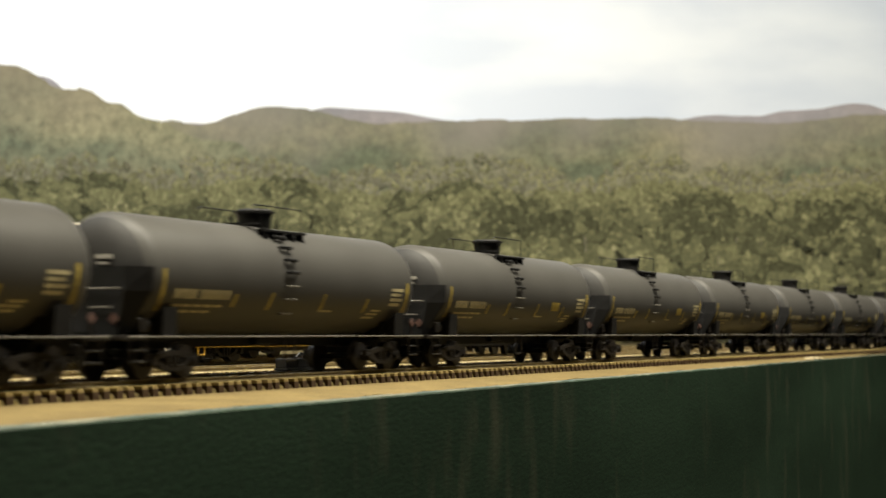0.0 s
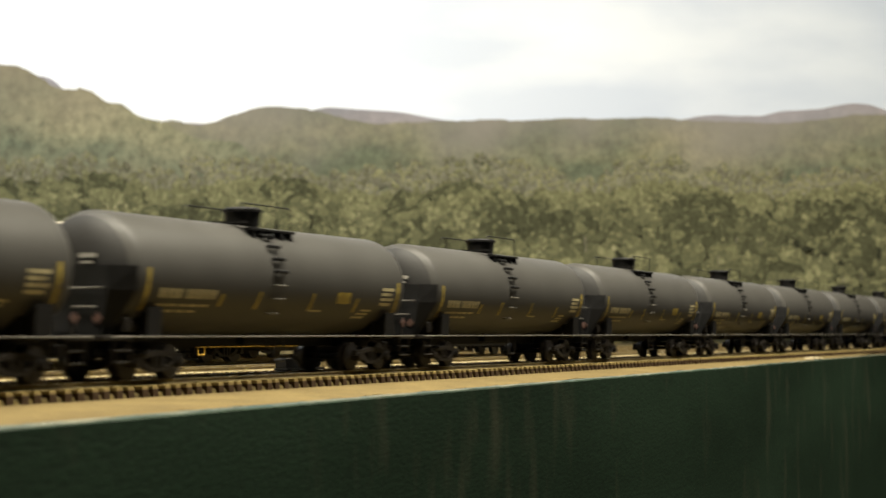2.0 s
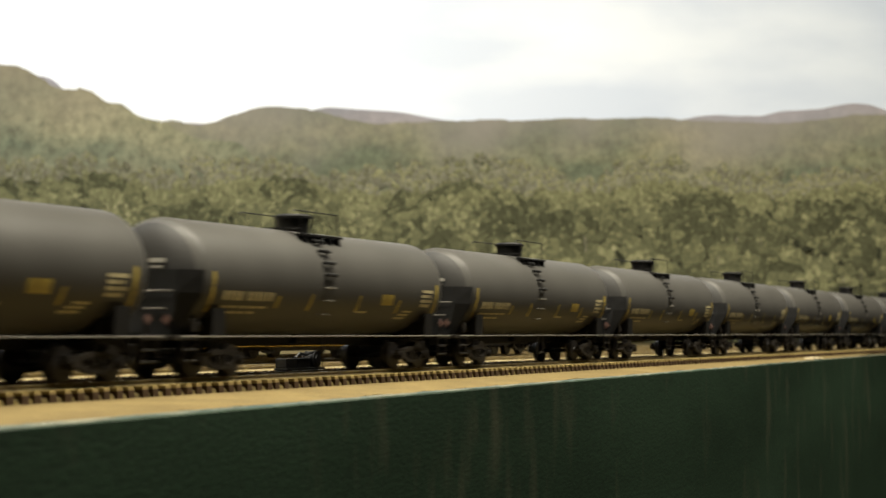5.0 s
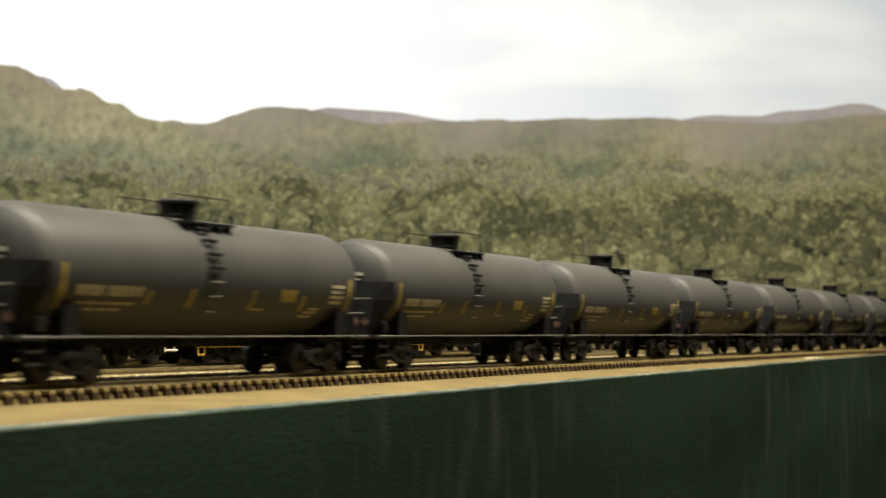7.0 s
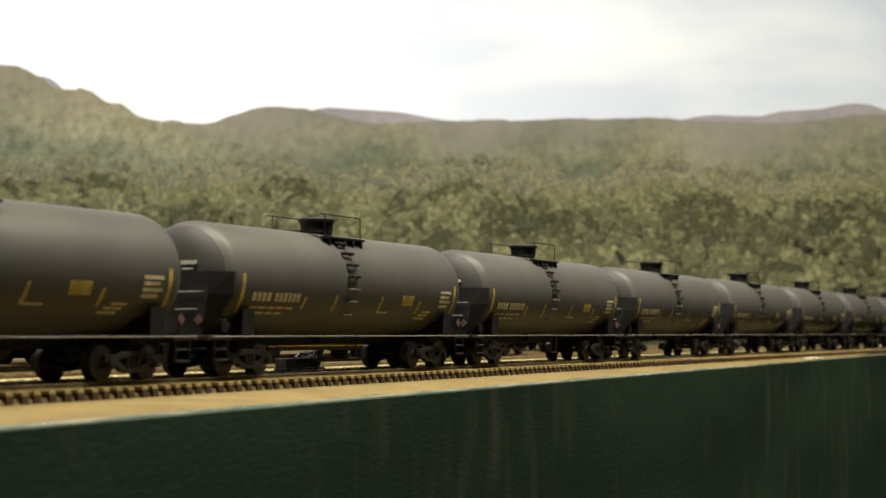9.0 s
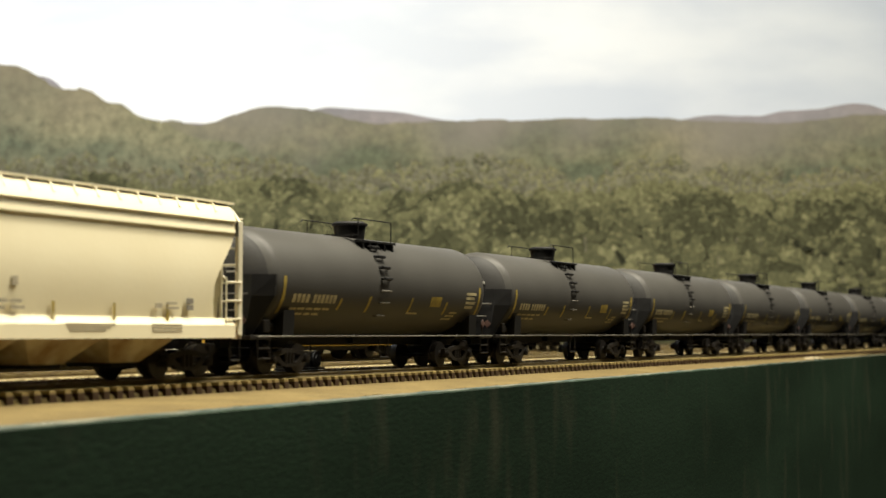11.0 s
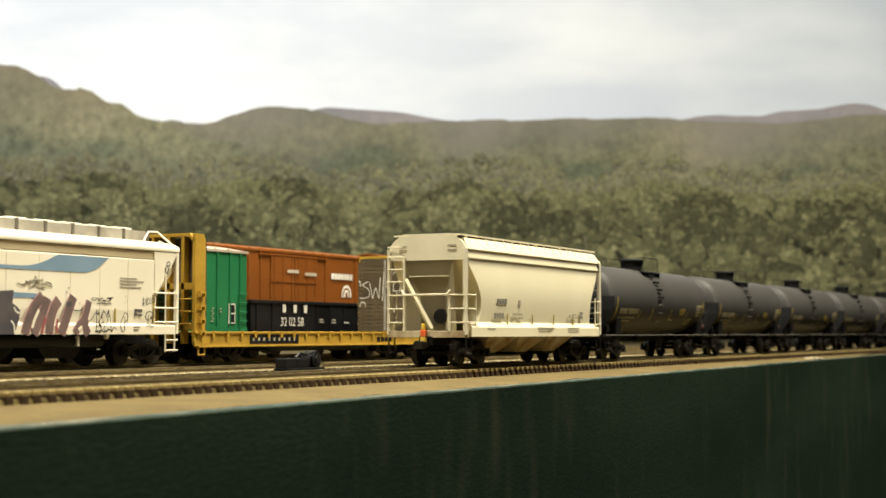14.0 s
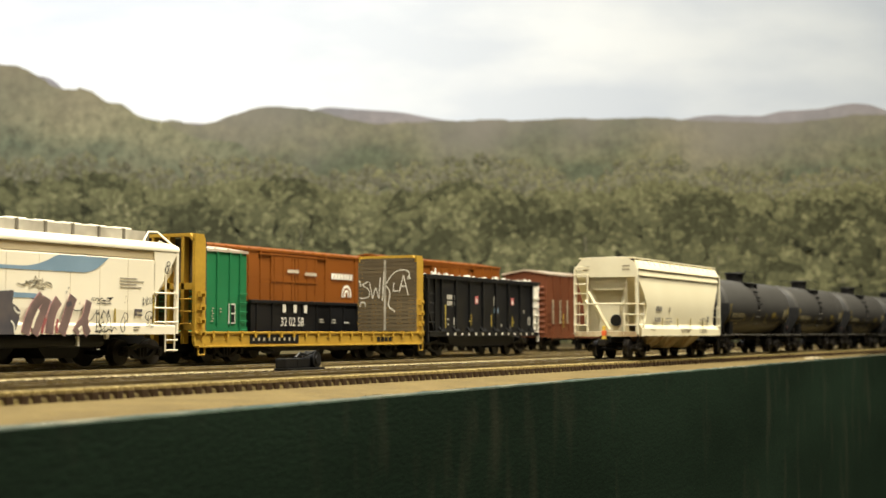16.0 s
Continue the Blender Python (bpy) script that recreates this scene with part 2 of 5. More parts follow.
def build_ties():
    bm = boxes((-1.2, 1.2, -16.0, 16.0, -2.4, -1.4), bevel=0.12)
    me_top = finish(bm, "tie", M_TIE_TOP)
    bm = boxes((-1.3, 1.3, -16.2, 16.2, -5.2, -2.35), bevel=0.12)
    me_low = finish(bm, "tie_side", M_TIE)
    rng = random.Random(5)
    bed = new("track_ties")
    tagged(bed, "brown plastic railway ties with pale tan tops under the near track", "railway ties", kind="structure")
    x, n = 200.0, 0
    while n < 290:
        m = Matrix.Translation(((x + rng.uniform(-0.25, 0.25)) / 1000, rng.uniform(-0.0003, 0.0003), 0)) @ Matrix.Rotation(rng.uniform(-0.012, 0.012), 4, "Z")
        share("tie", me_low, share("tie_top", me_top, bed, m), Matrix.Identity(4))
        x += 5.3
        n += 1
    # the rest of the ties, joined
    for yc in TRACKS:
        verts, faces, kinds = [], [], []
        xs = [x + 5.3 * i for i in range(860)] + [194.7 - 5.3 * i for i in range(110)] if yc == 0 else [100 + 5.3 * i for i in range(410)]
        for xx in xs:
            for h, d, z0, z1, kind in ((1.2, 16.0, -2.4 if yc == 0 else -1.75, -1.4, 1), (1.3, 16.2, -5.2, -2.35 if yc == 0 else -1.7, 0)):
                k = len(verts)
                for dx in (-h, h):
                    for dy in (-d, d):
                        for z in (z0, z1):
                            verts.append(((xx + dx) / 1000, (yc + dy) / 1000, (z + (LIFT if yc else 0)) / 1000))
                faces += [(k, k + 1, k + 3, k + 2), (k + 4, k + 6, k + 7, k + 5), (k, k + 4, k + 5, k + 1), (k + 2, k + 3, k + 7, k + 6), (k + 1, k + 5, k + 7, k + 3)]
                kinds += [kind] * 5
        me2 = bpy.data.meshes.new("ties")
        me2.from_pydata(verts, [], faces)
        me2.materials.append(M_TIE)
        me2.materials.append(M_TIE_TOP if yc == 0 else M_TIE_TOP_LIT)
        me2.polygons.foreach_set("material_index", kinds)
        tagged(new("far_ties", me2), "brown plastic railway ties with pale tops", "railway ties", kind="stuff")
        # ballast that fills the gaps between the ties
        bm = bmesh.new()
        bm_prism(bm, [(yc - 15.9, -5.4), (yc - 15.2, -3.4), (yc - 11, -2.6), (yc + 11, -2.6), (yc + 15.2, -3.4), (yc + 15.9, -5.4)], "x", -4500, 8000 if yc == 0 else 2300)
        bmesh.ops.translate(bm, vec=(0, 0, LIFT if yc else 0), verts=bm.verts)
        tagged(new("ballast", finish(bm, "ballast", M_BALLAST)), "brown ballast between the railway ties", "ballast", kind="structure")
    rng = random.Random(21)
    # crumb of plaster on the table edge
    bm = bmesh.new()
    for dx, dy, r, h in ((0, 0, 9, 1.5), (9, -1.5, 7, 1.1), (-7, 1, 5, 1.2), (18, -2, 5, 0.7)):
        ret = bmesh.ops.create_icosphere(bm, subdivisions=2, radius=1)
        bmesh.ops.transform(bm, matrix=Matrix.Translation((1108 + dx, edge_y(1108) + 5 + dy, -5.2)) @ Matrix.Diagonal((r * 1.5, 2.6, h + 0.1, 1)), verts=ret["verts"])
    for v in bm.verts:
        v.co += Vector((0.6, 0.3, 0.25)) * noise.noise(v.co * 0.6)
    tagged(new("plaster_crumb", finish(bm, "plaster_crumb", M_PLASTER, True)), "small cream plaster crumb lying on the table edge", "plaster crumb")


MURAL_D = 2.5
FWD = Vector((math.cos(YAW), math.sin(YAW), 0))
SIDE = Vector((math.sin(YAW), -math.cos(YAW), 0))
PX = MURAL_D / 2700.0


def mural_point(u, v, depth=0.0):
    """u, v in mural units across and above the picture's middle and horizon; the print turns along the track past its end."""
    base = Vector((EYE.x, EYE.y, 0)) + FWD * (MURAL_D + depth)
    end = 850.0
    q = base + SIDE * (min(u, end) * PX)
    if u > end:
        q += Vector((1, 0.02, 0)) * ((u - end) * PX)
    q.z = EYE.z + v * PX
    return q


def bumps(u, rows):
    return sum(h * math.exp(-((u - c) / w) ** 2) for c, h, w in rows)


def wobble(u, a, f, s):
    return a * noise.noise((u * f, s, 0.3)) + a * 0.5 * noise.noise((u * f * 2.7, s + 5, 0.9))


def ridge_far(u):
    return 372 + bumps(u, [(-130, 24, 115), (-215, 14, 60), (456, 8, 50), (735, 34, 85), (610, 20, 60), (505, 11, 55), (-722, 86, 80), (-560, 10, 80), (1100, 40, 200)]) + wobble(u, 3, 0.012, 1)


def ridge_mid(u):
    return 366 + bumps(u, [(-310, 37, 90), (-215, 14, 60), (-60, 6, 120), (70, 5, 110), (320, 16, 260), (-485, 13, 30), (760, 22, 110), (1200, 40, 200)]) + wobble(u, 3, 0.02, 2) + wobble(u, 1.3, 0.19, 4)


def ridge_left(u):
    return 475 - 0.387 * (u + 784) + bumps(u, [(-634, 17, 30), (-572, 14, 24), (-745, 9, 40), (-500, 10, 40), (-360, 25, 60)]) + wobble(u, 4, 0.03, 3) + wobble(u, 1.5, 0.16, 8) - 0.0065 * max(0.0, u + 380) ** 2


def mural_mesh(name, top, depth, mat, u0=-1500, u1=1150, step=6, bottom=-160):
    us = [u0 + step * i for i in range(int((u1 - u0) / step) + 1)]
    verts, faces = [], []
    for u in us:
        verts += [tuple(mural_point(u, bottom, depth)), tuple(mural_point(u, max(top(u), bottom + 1), depth))]
    for i in range(len(us) - 1):
        k = 2 * i
        faces.append((k, k + 2, k + 3, k + 1))
    me = bpy.data.meshes.new(name)
    me.from_pydata(verts, [], faces)
    me.materials.append(mat)
    return new(name, me)


def sky_material():
    m = bpy.data.materials.new("mural_sky")
    m.use_nodes = True
    nt = m.node_tree
    b = nt.nodes["Principled BSDF"]
    b.inputs["Roughness"].default_value = 0.9
    tc = nt.nodes.new("ShaderNodeTexCoord")
    mp = nt.nodes.new("ShaderNodeMapping")
    mp.inputs["Scale"].default_value = (1.0, 1.0, 3.2)
    nz = nt.nodes.new("ShaderNodeTexNoise")
    nz.inputs["Scale"].default_value, nz.inputs["Detail"].default_value = 2.0, 5
    ramp = nt.nodes.new("ShaderNodeValToRGB")
    ramp.color_ramp.elements[0].position, ramp.color_ramp.elements[1].position = 0.36, 0.60
    ramp.color_ramp.elements[0].color, ramp.color_ramp.elements[1].color = (0.64, 0.68, 0.76, 1), (0.85, 0.865, 0.89, 1)
    nt.links.new(tc.outputs["Object"], mp.inputs[0])
    nt.links.new(mp.outputs[0], nz.inputs["Vector"])
    nt.links.new(nz.outputs["Fac"], ramp.inputs[0])
    # the printed sky turns bluer along the layout; weaker light there is painted in
    along = nt.nodes.new("ShaderNodeVectorMath")
    along.operation = "DOT_PRODUCT"
    along.inputs[1].default_value = (SIDE.x, SIDE.y, 0)
    nt.links.new(tc.outputs["Object"], along.inputs[0])
    span = nt.nodes.new("ShaderNodeMapRange")
    span.inputs[1].default_value, span.inputs[2].default_value = 0.10, 1.05
    nt.links.new(along.outputs["Value"], span.inputs[0])
    blue = nt.nodes.new("ShaderNodeMixRGB")
    blue.blend_type = "MULTIPLY"
    blue.inputs[2].default_value = (0.58, 0.62, 0.68, 1)
    nt.links.new(span.outputs[0], blue.inputs[0])
    nt.links.new(ramp.outputs[0], blue.inputs[1])
    nt.links.new(blue.outputs[0], b.inputs["Base Color"])
    return m


def hills_material(name, top_color, mid_color, low_dark, low_light, z_mid, z_top):
    """Printed forest: clumped crowns low down that fade into hazy slopes higher up."""
    m = bpy.data.materials.new(name)
    m.use_nodes = True
    nt = m.node_tree
    N, L = nt.nodes.new, nt.links.new
    b = nt.nodes["Principled BSDF"]
    b.inputs["Roughness"].default_value = 0.9
    tc = N("ShaderNodeTexCoord")
    sep = N("ShaderNodeSeparateXYZ")
    L(tc.outputs["Object"], sep.inputs[0])
    h = N("ShaderNodeMapRange")
    h.inputs[1].default_value, h.inputs[2].default_value = z_mid, z_top
    big = N("ShaderNodeTexNoise")
    big.inputs["Scale"].default_value, big.inputs["Detail"].default_value = 5.0, 6
    L(tc.outputs["Object"], big.inputs["Vector"])
    wob = N("ShaderNodeMath")
    wob.operation = "MULTIPLY_ADD"
    wob.inputs[1].default_value = 0.22
    L(big.outputs["Fac"], wob.inputs[0])
    L(sep.outputs["Z"], wob.inputs[2])
    off = N("ShaderNodeMath")
    off.operation = "SUBTRACT"
    off.inputs[1].default_value = 0.11
    L(wob.outputs[0], off.inputs[0])
    L(off.outputs[0], h.inputs[0])
    # crowns of different size, pale above and dark between
    dist = N("ShaderNodeTexNoise")
    dist.inputs["Scale"].default_value, dist.inputs["Detail"].default_value = 24, 5
    L(tc.outputs["Object"], dist.inputs["Vector"])
    mixv = N("ShaderNodeVectorMath")
    mixv.operation = "MULTIPLY_ADD"
    mixv.inputs[1].default_value = (0.07, 0.07, 0.05)
    L(dist.outputs["Color"], mixv.inputs[0])
    L(tc.outputs["Object"], mixv.inputs[2])
    fine = N("ShaderNodeTexNoise")
    fine.inputs["Scale"].default_value, fine.inputs["Detail"].default_value, fine.inputs["Roughness"].default_value = 60, 12, 0.74
    L(tc.outputs["Object"], fine.inputs["Vector"])
    total = fine.outputs["Fac"]
    for sc, k in ((19, -0.28), (47, -0.24)):
        vor = N("ShaderNodeTexVoronoi")
        vor.feature = "SMOOTH_F1"
        vor.inputs["Scale"].default_value = sc
        L(mixv.outputs[0], vor.inputs["Vector"])
        add = N("ShaderNodeMath")
        add.operation = "MULTIPLY_ADD"
        add.inputs[1].default_value = k
        L(vor.outputs["Distance"], add.inputs[0])
        L(total, add.inputs[2])
        total = add.outputs[0]
    up_v = N("ShaderNodeVectorMath")
    up_v.operation = "ADD"
    up_v.inputs[1].default_value = (0.0, 0.0, 0.012)
    L(mixv.outputs[0], up_v.inputs[0])
    pair = []
    for vec in (mixv, up_v):
        vr = N("ShaderNodeTexVoronoi")
        vr.inputs["Scale"].default_value = 27
        L(vec.outputs[0], vr.inputs["Vector"])
        pair.append(vr.outputs["Distance"])
    diff = N("ShaderNodeMath")
    diff.operation = "SUBTRACT"
    L(pair[1], diff.inputs[0])
    L(pair[0], diff.inputs[1])
    lit = N("ShaderNodeMath")
    lit.operation = "MULTIPLY_ADD"
    lit.inputs[1].default_value = 0.24
    L(diff.outputs[0], lit.inputs[0])
    L(total, lit.inputs[2])
    total = lit.outputs[0]
    crown = N("ShaderNodeValToRGB")
    e = crown.color_ramp.elements
    e[0].position, e[1].position = 0.12, 0.49
    e[0].color, e[1].color = (*low_dark, 1), (*low_light, 1)
    k = e.new(0.29)
    k.color = (*[(p + 1.2 * q) / 3 for p, q in zip(low_dark, low_light)], 1)
    L(total, crown.inputs[0])
    hue = N("ShaderNodeTexNoise")
    hue.inputs["Scale"].default_value, hue.inputs["Detail"].default_value = 11, 3
    L(tc.outputs["Object"], hue.inputs["Vector"])
    tint = N("ShaderNodeValToRGB")
    e = tint.color_ramp.elements
    e[0].position, e[1].position = 0.38, 0.62
    e[0].color, e[1].color = (0.88, 0.90, 0.72, 1), (1.0, 0.93, 0.68, 1)
    L(hue.outputs["Fac"], tint.inputs[0])
    cmul = N("ShaderNodeMixRGB")
    cmul.blend_type = "MULTIPLY"
    cmul.inputs[0].default_value = 0.8
    L(crown.outputs[0], cmul.inputs[1])
    L(tint.outputs[0], cmul.inputs[2])
    # groves: broad patches of darker and paler wood, and ridges on the slopes
    grove = N("ShaderNodeTexNoise")
    grove.inputs["Scale"].default_value, grove.inputs["Detail"].default_value = 7.5, 4
    L(tc.outputs["Object"], grove.inputs["Vector"])
    gr = N("ShaderNodeValToRGB")
    e = gr.color_ramp.elements
    e[0].position, e[1].position = 0.36, 0.60
    e[0].color, e[1].color = (0.64, 0.66, 0.65, 1), (1.0, 1.0, 1.0, 1)
    L(grove.outputs["Fac"], gr.inputs[0])
    cm2 = N("ShaderNodeMixRGB")
    cm2.blend_type = "MULTIPLY"
    cm2.inputs[0].default_value = 0.9
    L(cmul.outputs[0], cm2.inputs[1])
    L(gr.outputs[0], cm2.inputs[2])
    crown = cm2
    slope = N("ShaderNodeValToRGB")
    e = slope.color_ramp.elements
    e[0].position, e[1].position = 0.35, 0.65
    e[0].color, e[1].color = (*[c * 0.52 for c in mid_color], 1), (*[c * 1.22 for c in mid_color], 1)
    L(fine.outputs["Fac"], slope.inputs[0])
    ridge_map = N("ShaderNodeMapping")
    ridge_map.inputs["Rotation"].default_value = (0.0, 0.5, 0.0)
    ridge_map.inputs["Scale"].default_value = (3.4, 3.4, 9.0)
    L(tc.outputs["Object"], ridge_map.inputs[0])
    rid = N("ShaderNodeTexNoise")
    rid.inputs["Scale"].default_value, rid.inputs["Detail"].default_value = 1.5, 4
    L(ridge_map.outputs[0], rid.inputs["Vector"])
    rr = N("ShaderNodeValToRGB")
    e = rr.color_ramp.elements
    e[0].position, e[1].position = 0.36, 0.62
    e[0].color, e[1].color = (0.50, 0.58, 0.56, 1), (1.22, 1.12, 1.0, 1)
    L(rid.outputs["Fac"], rr.inputs[0])
    sm = N("ShaderNodeMixRGB")
    sm.blend_type = "MULTIPLY"
    sm.inputs[0].default_value = 0.9
    L(slope.outputs[0], sm.inputs[1])
    L(rr.outputs[0], sm.inputs[2])
    top = N("ShaderNodeMixRGB")
    L(sm.outputs[0], top.inputs[1])
    top.inputs[2].default_value = (*top_color, 1)
    up = N("ShaderNodeMapRange")
    up.inputs[1].default_value, up.inputs[2].default_value = 0.55, 1.25
    L(h.outputs[0], up.inputs[0])
    h.clamp = False
    L(up.outputs[0], top.inputs[0])
    lowfac = N("ShaderNodeMapRange")
    lowfac.inputs[1].default_value, lowfac.inputs[2].default_value = -0.15, 0.30
    L(h.outputs[0], lowfac.inputs[0])
    mix = N("ShaderNodeMixRGB")
    L(lowfac.outputs[0], mix.inputs[0])
    L(crown.outputs[0], mix.inputs[1])
    L(top.outputs[0], mix.inputs[2])
    L(mix.outputs[0], b.inputs["Base Color"])
    return m


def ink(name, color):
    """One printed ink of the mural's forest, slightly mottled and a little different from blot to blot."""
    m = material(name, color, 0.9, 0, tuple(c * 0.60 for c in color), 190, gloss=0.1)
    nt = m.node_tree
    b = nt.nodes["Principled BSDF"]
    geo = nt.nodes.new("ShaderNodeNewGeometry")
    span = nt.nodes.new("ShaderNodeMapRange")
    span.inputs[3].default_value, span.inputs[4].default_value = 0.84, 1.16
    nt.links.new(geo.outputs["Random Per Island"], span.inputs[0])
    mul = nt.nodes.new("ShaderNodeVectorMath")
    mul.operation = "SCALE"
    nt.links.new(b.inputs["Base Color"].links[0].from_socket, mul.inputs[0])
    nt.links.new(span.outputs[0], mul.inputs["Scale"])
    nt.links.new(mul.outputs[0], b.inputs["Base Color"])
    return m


def printed_forest(parent):
    """The mural's woods: blots of ink, small and hazy on the slopes, growing to full crowns low down."""
    rng = random.Random(77)
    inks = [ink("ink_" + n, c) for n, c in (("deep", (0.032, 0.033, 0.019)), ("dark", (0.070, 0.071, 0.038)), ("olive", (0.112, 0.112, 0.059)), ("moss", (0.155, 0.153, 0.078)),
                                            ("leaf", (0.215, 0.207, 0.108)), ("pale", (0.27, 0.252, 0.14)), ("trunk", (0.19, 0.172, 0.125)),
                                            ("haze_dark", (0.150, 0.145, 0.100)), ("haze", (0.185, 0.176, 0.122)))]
    verts, faces, kinds = [], [], []
    base = Vector((EYE.x, EYE.y, 0)) + FWD * MURAL_D
    layer = [0]

    def blot(u, v, rx, ry, kind, n=8):
        layer[0] += 1
        back = base - FWD * (0.0034 + layer[0] * 3.0e-7)
        k = len(verts)
        a0 = rng.uniform(0, 6.28)
        for i in range(n):
            a = a0 + 2 * math.pi * i / n
            r = rng.uniform(0.72, 1.18)
            q = back + SIDE * ((u + rx * r * math.cos(a)) * PX)
            verts.append((q.x, q.y, EYE.z + (v + ry * r * math.sin(a)) * PX))
        faces.append(tuple(range(k, k + n)))
        kinds.append(kind)

    # crowns, row by row down to the layout
    v = 300.0
    while v > 10:
        f = (300 - v) / 300.0
        size = 9.5 + 31.0 * f
        u = -850.0 + rng.uniform(0, size)
        thin = max(0.0, 1.0 - f / 0.16)
        while u < 900:
            sz = size * rng.choice((0.6, 0.8, 1.0, 1.15, 1.5)) * rng.uniform(0.85, 1.15)
            cu, cv = u, v + rng.uniform(-0.5, 0.5) * size + (16 + 26 * (1 - f)) * noise.noise((u * 0.006, v * 0.006, 3.0))
            mood = 0.32 * max(0.0, 1.0 - f / 0.4) + 1.15 * noise.noise((u * 0.010, v * 0.013, 1.0)) + rng.uniform(-0.5, 0.5) - 0.35 * max(0.0, f - 0.3)
            if rng.random() < 0.75 * thin:
                u += sz * 1.2
                continue
            hazy = f < 0.16
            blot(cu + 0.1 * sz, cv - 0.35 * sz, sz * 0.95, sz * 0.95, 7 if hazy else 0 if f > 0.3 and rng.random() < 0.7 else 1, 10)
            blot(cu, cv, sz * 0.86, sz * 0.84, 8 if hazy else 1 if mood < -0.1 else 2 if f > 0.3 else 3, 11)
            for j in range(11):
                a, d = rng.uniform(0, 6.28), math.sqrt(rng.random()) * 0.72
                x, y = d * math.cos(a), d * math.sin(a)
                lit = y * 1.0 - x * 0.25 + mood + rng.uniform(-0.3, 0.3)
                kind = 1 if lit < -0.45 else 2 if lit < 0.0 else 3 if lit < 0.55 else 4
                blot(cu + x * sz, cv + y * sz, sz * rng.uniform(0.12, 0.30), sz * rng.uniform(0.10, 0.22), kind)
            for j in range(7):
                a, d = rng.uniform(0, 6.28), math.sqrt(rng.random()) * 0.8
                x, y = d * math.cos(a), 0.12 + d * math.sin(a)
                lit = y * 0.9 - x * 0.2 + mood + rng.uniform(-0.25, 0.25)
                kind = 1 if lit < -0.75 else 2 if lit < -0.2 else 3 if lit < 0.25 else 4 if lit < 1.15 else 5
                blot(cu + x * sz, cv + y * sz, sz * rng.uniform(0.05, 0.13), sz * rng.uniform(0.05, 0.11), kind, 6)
            if f > 0.45 and rng.random() < 0.10:
                lean, tall = rng.uniform(-0.06, 0.06), sz * rng.uniform(0.8, 1.5)
                for j in range(5):
                    blot(cu + lean * tall * j / 4, cv - 0.9 * sz + tall * j / 4, max(0.9, sz * 0.035), tall * 0.16, 6, 6)
            u += sz * rng.uniform(1.0, 1.5)
        v -= size * 0.72
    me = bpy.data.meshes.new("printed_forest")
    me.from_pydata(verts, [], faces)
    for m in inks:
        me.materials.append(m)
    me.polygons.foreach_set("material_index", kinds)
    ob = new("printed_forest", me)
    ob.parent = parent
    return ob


def build_mural():
    sky = mural_mesh("backdrop", lambda u: 900, 0.0, sky_material(), step=20, bottom=-500)
    tagged(sky, "printed landscape mural with pale cloudy sky behind the layout", "mural", kind="structure")
    far = mural_mesh("far_ridge", ridge_far, -0.001, hills_material("mural_far", (0.265, 0.248, 0.268), (0.24, 0.22, 0.225), (0.1, 0.1, 0.05), (0.25, 0.22, 0.1), 0.0, 0.36))
    mid = mural_mesh("wooded_hills", ridge_mid, -0.002, hills_material("mural_mid", (0.205, 0.185, 0.158), (0.180, 0.180, 0.112), (0.015, 0.016, 0.008), (0.255, 0.238, 0.116), 0.19, 0.36))
    left = mural_mesh("wooded_slope", ridge_left, -0.003, hills_material("mural_left", (0.225, 0.185, 0.128), (0.200, 0.203, 0.135), (0.014, 0.016, 0.008), (0.275, 0.262, 0.134), 0.20, 0.46), u1=-120)
    for o in (far, mid, left):
        o.parent = sky
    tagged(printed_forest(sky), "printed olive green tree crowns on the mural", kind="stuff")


build_mural()


def build_room():
    plaster = material("plaster", (0.13, 0.122, 0.105), 0.9, 0, None, 3, 0.1, 60)
    carpet = material("carpet", (0.035, 0.032, 0.028), 0.95, 0, None, 20, 0.3, 300)
    for name, b, mat in (("floor", (-6000, 9000, -3200, 4200, -1300, -1200), carpet), ("ceiling", (-6000, 9000, -3200, 4200, 1500, 1560), plaster),
                         ("wall_south", (-6000, 9000, -3300, -3200, -1200, 1500), plaster), ("wall_north", (-6000, 9000, 4200, 4300, -1200, 1500), plaster),
                         ("wall_west", (-6100, -6000, -3200, 4200, -1200, 1500), plaster), ("wall_east", (9000, 9100, -3200, 4200, -1200, 1500), plaster)):
        bm = bmesh.new()
        bm_box(bm, *b)
        tagged(new(name, finish(bm, name, mat)), "plain painted train room " + name.split("_")[0], name.split("_")[0], kind="structure")


build_room()


# ---------------------------------------------------------------- trucks and wheels
def wheel_mesh():
    bm = bmesh.new()
    bmesh.ops.create_cone(bm, cap_ends=True, segments=24, radius1=5.6, radius2=5.6, depth=0.7)
    tread = bmesh.ops.create_cone(bm, cap_ends=True, segments=24, radius1=5.0, radius2=4.9, depth=2.2)
    bmesh.ops.translate(bm, vec=(0, 0, 1.3), verts=tread["verts"])
    hub = bmesh.ops.create_cone(bm, cap_ends=True, segments=12, radius1=1.6, radius2=1.4, depth=0.6)
    bmesh.ops.translate(bm, vec=(0, 0, 2.6), verts=hub["verts"])
    return finish(bm, "wheel", M_STEEL, True)


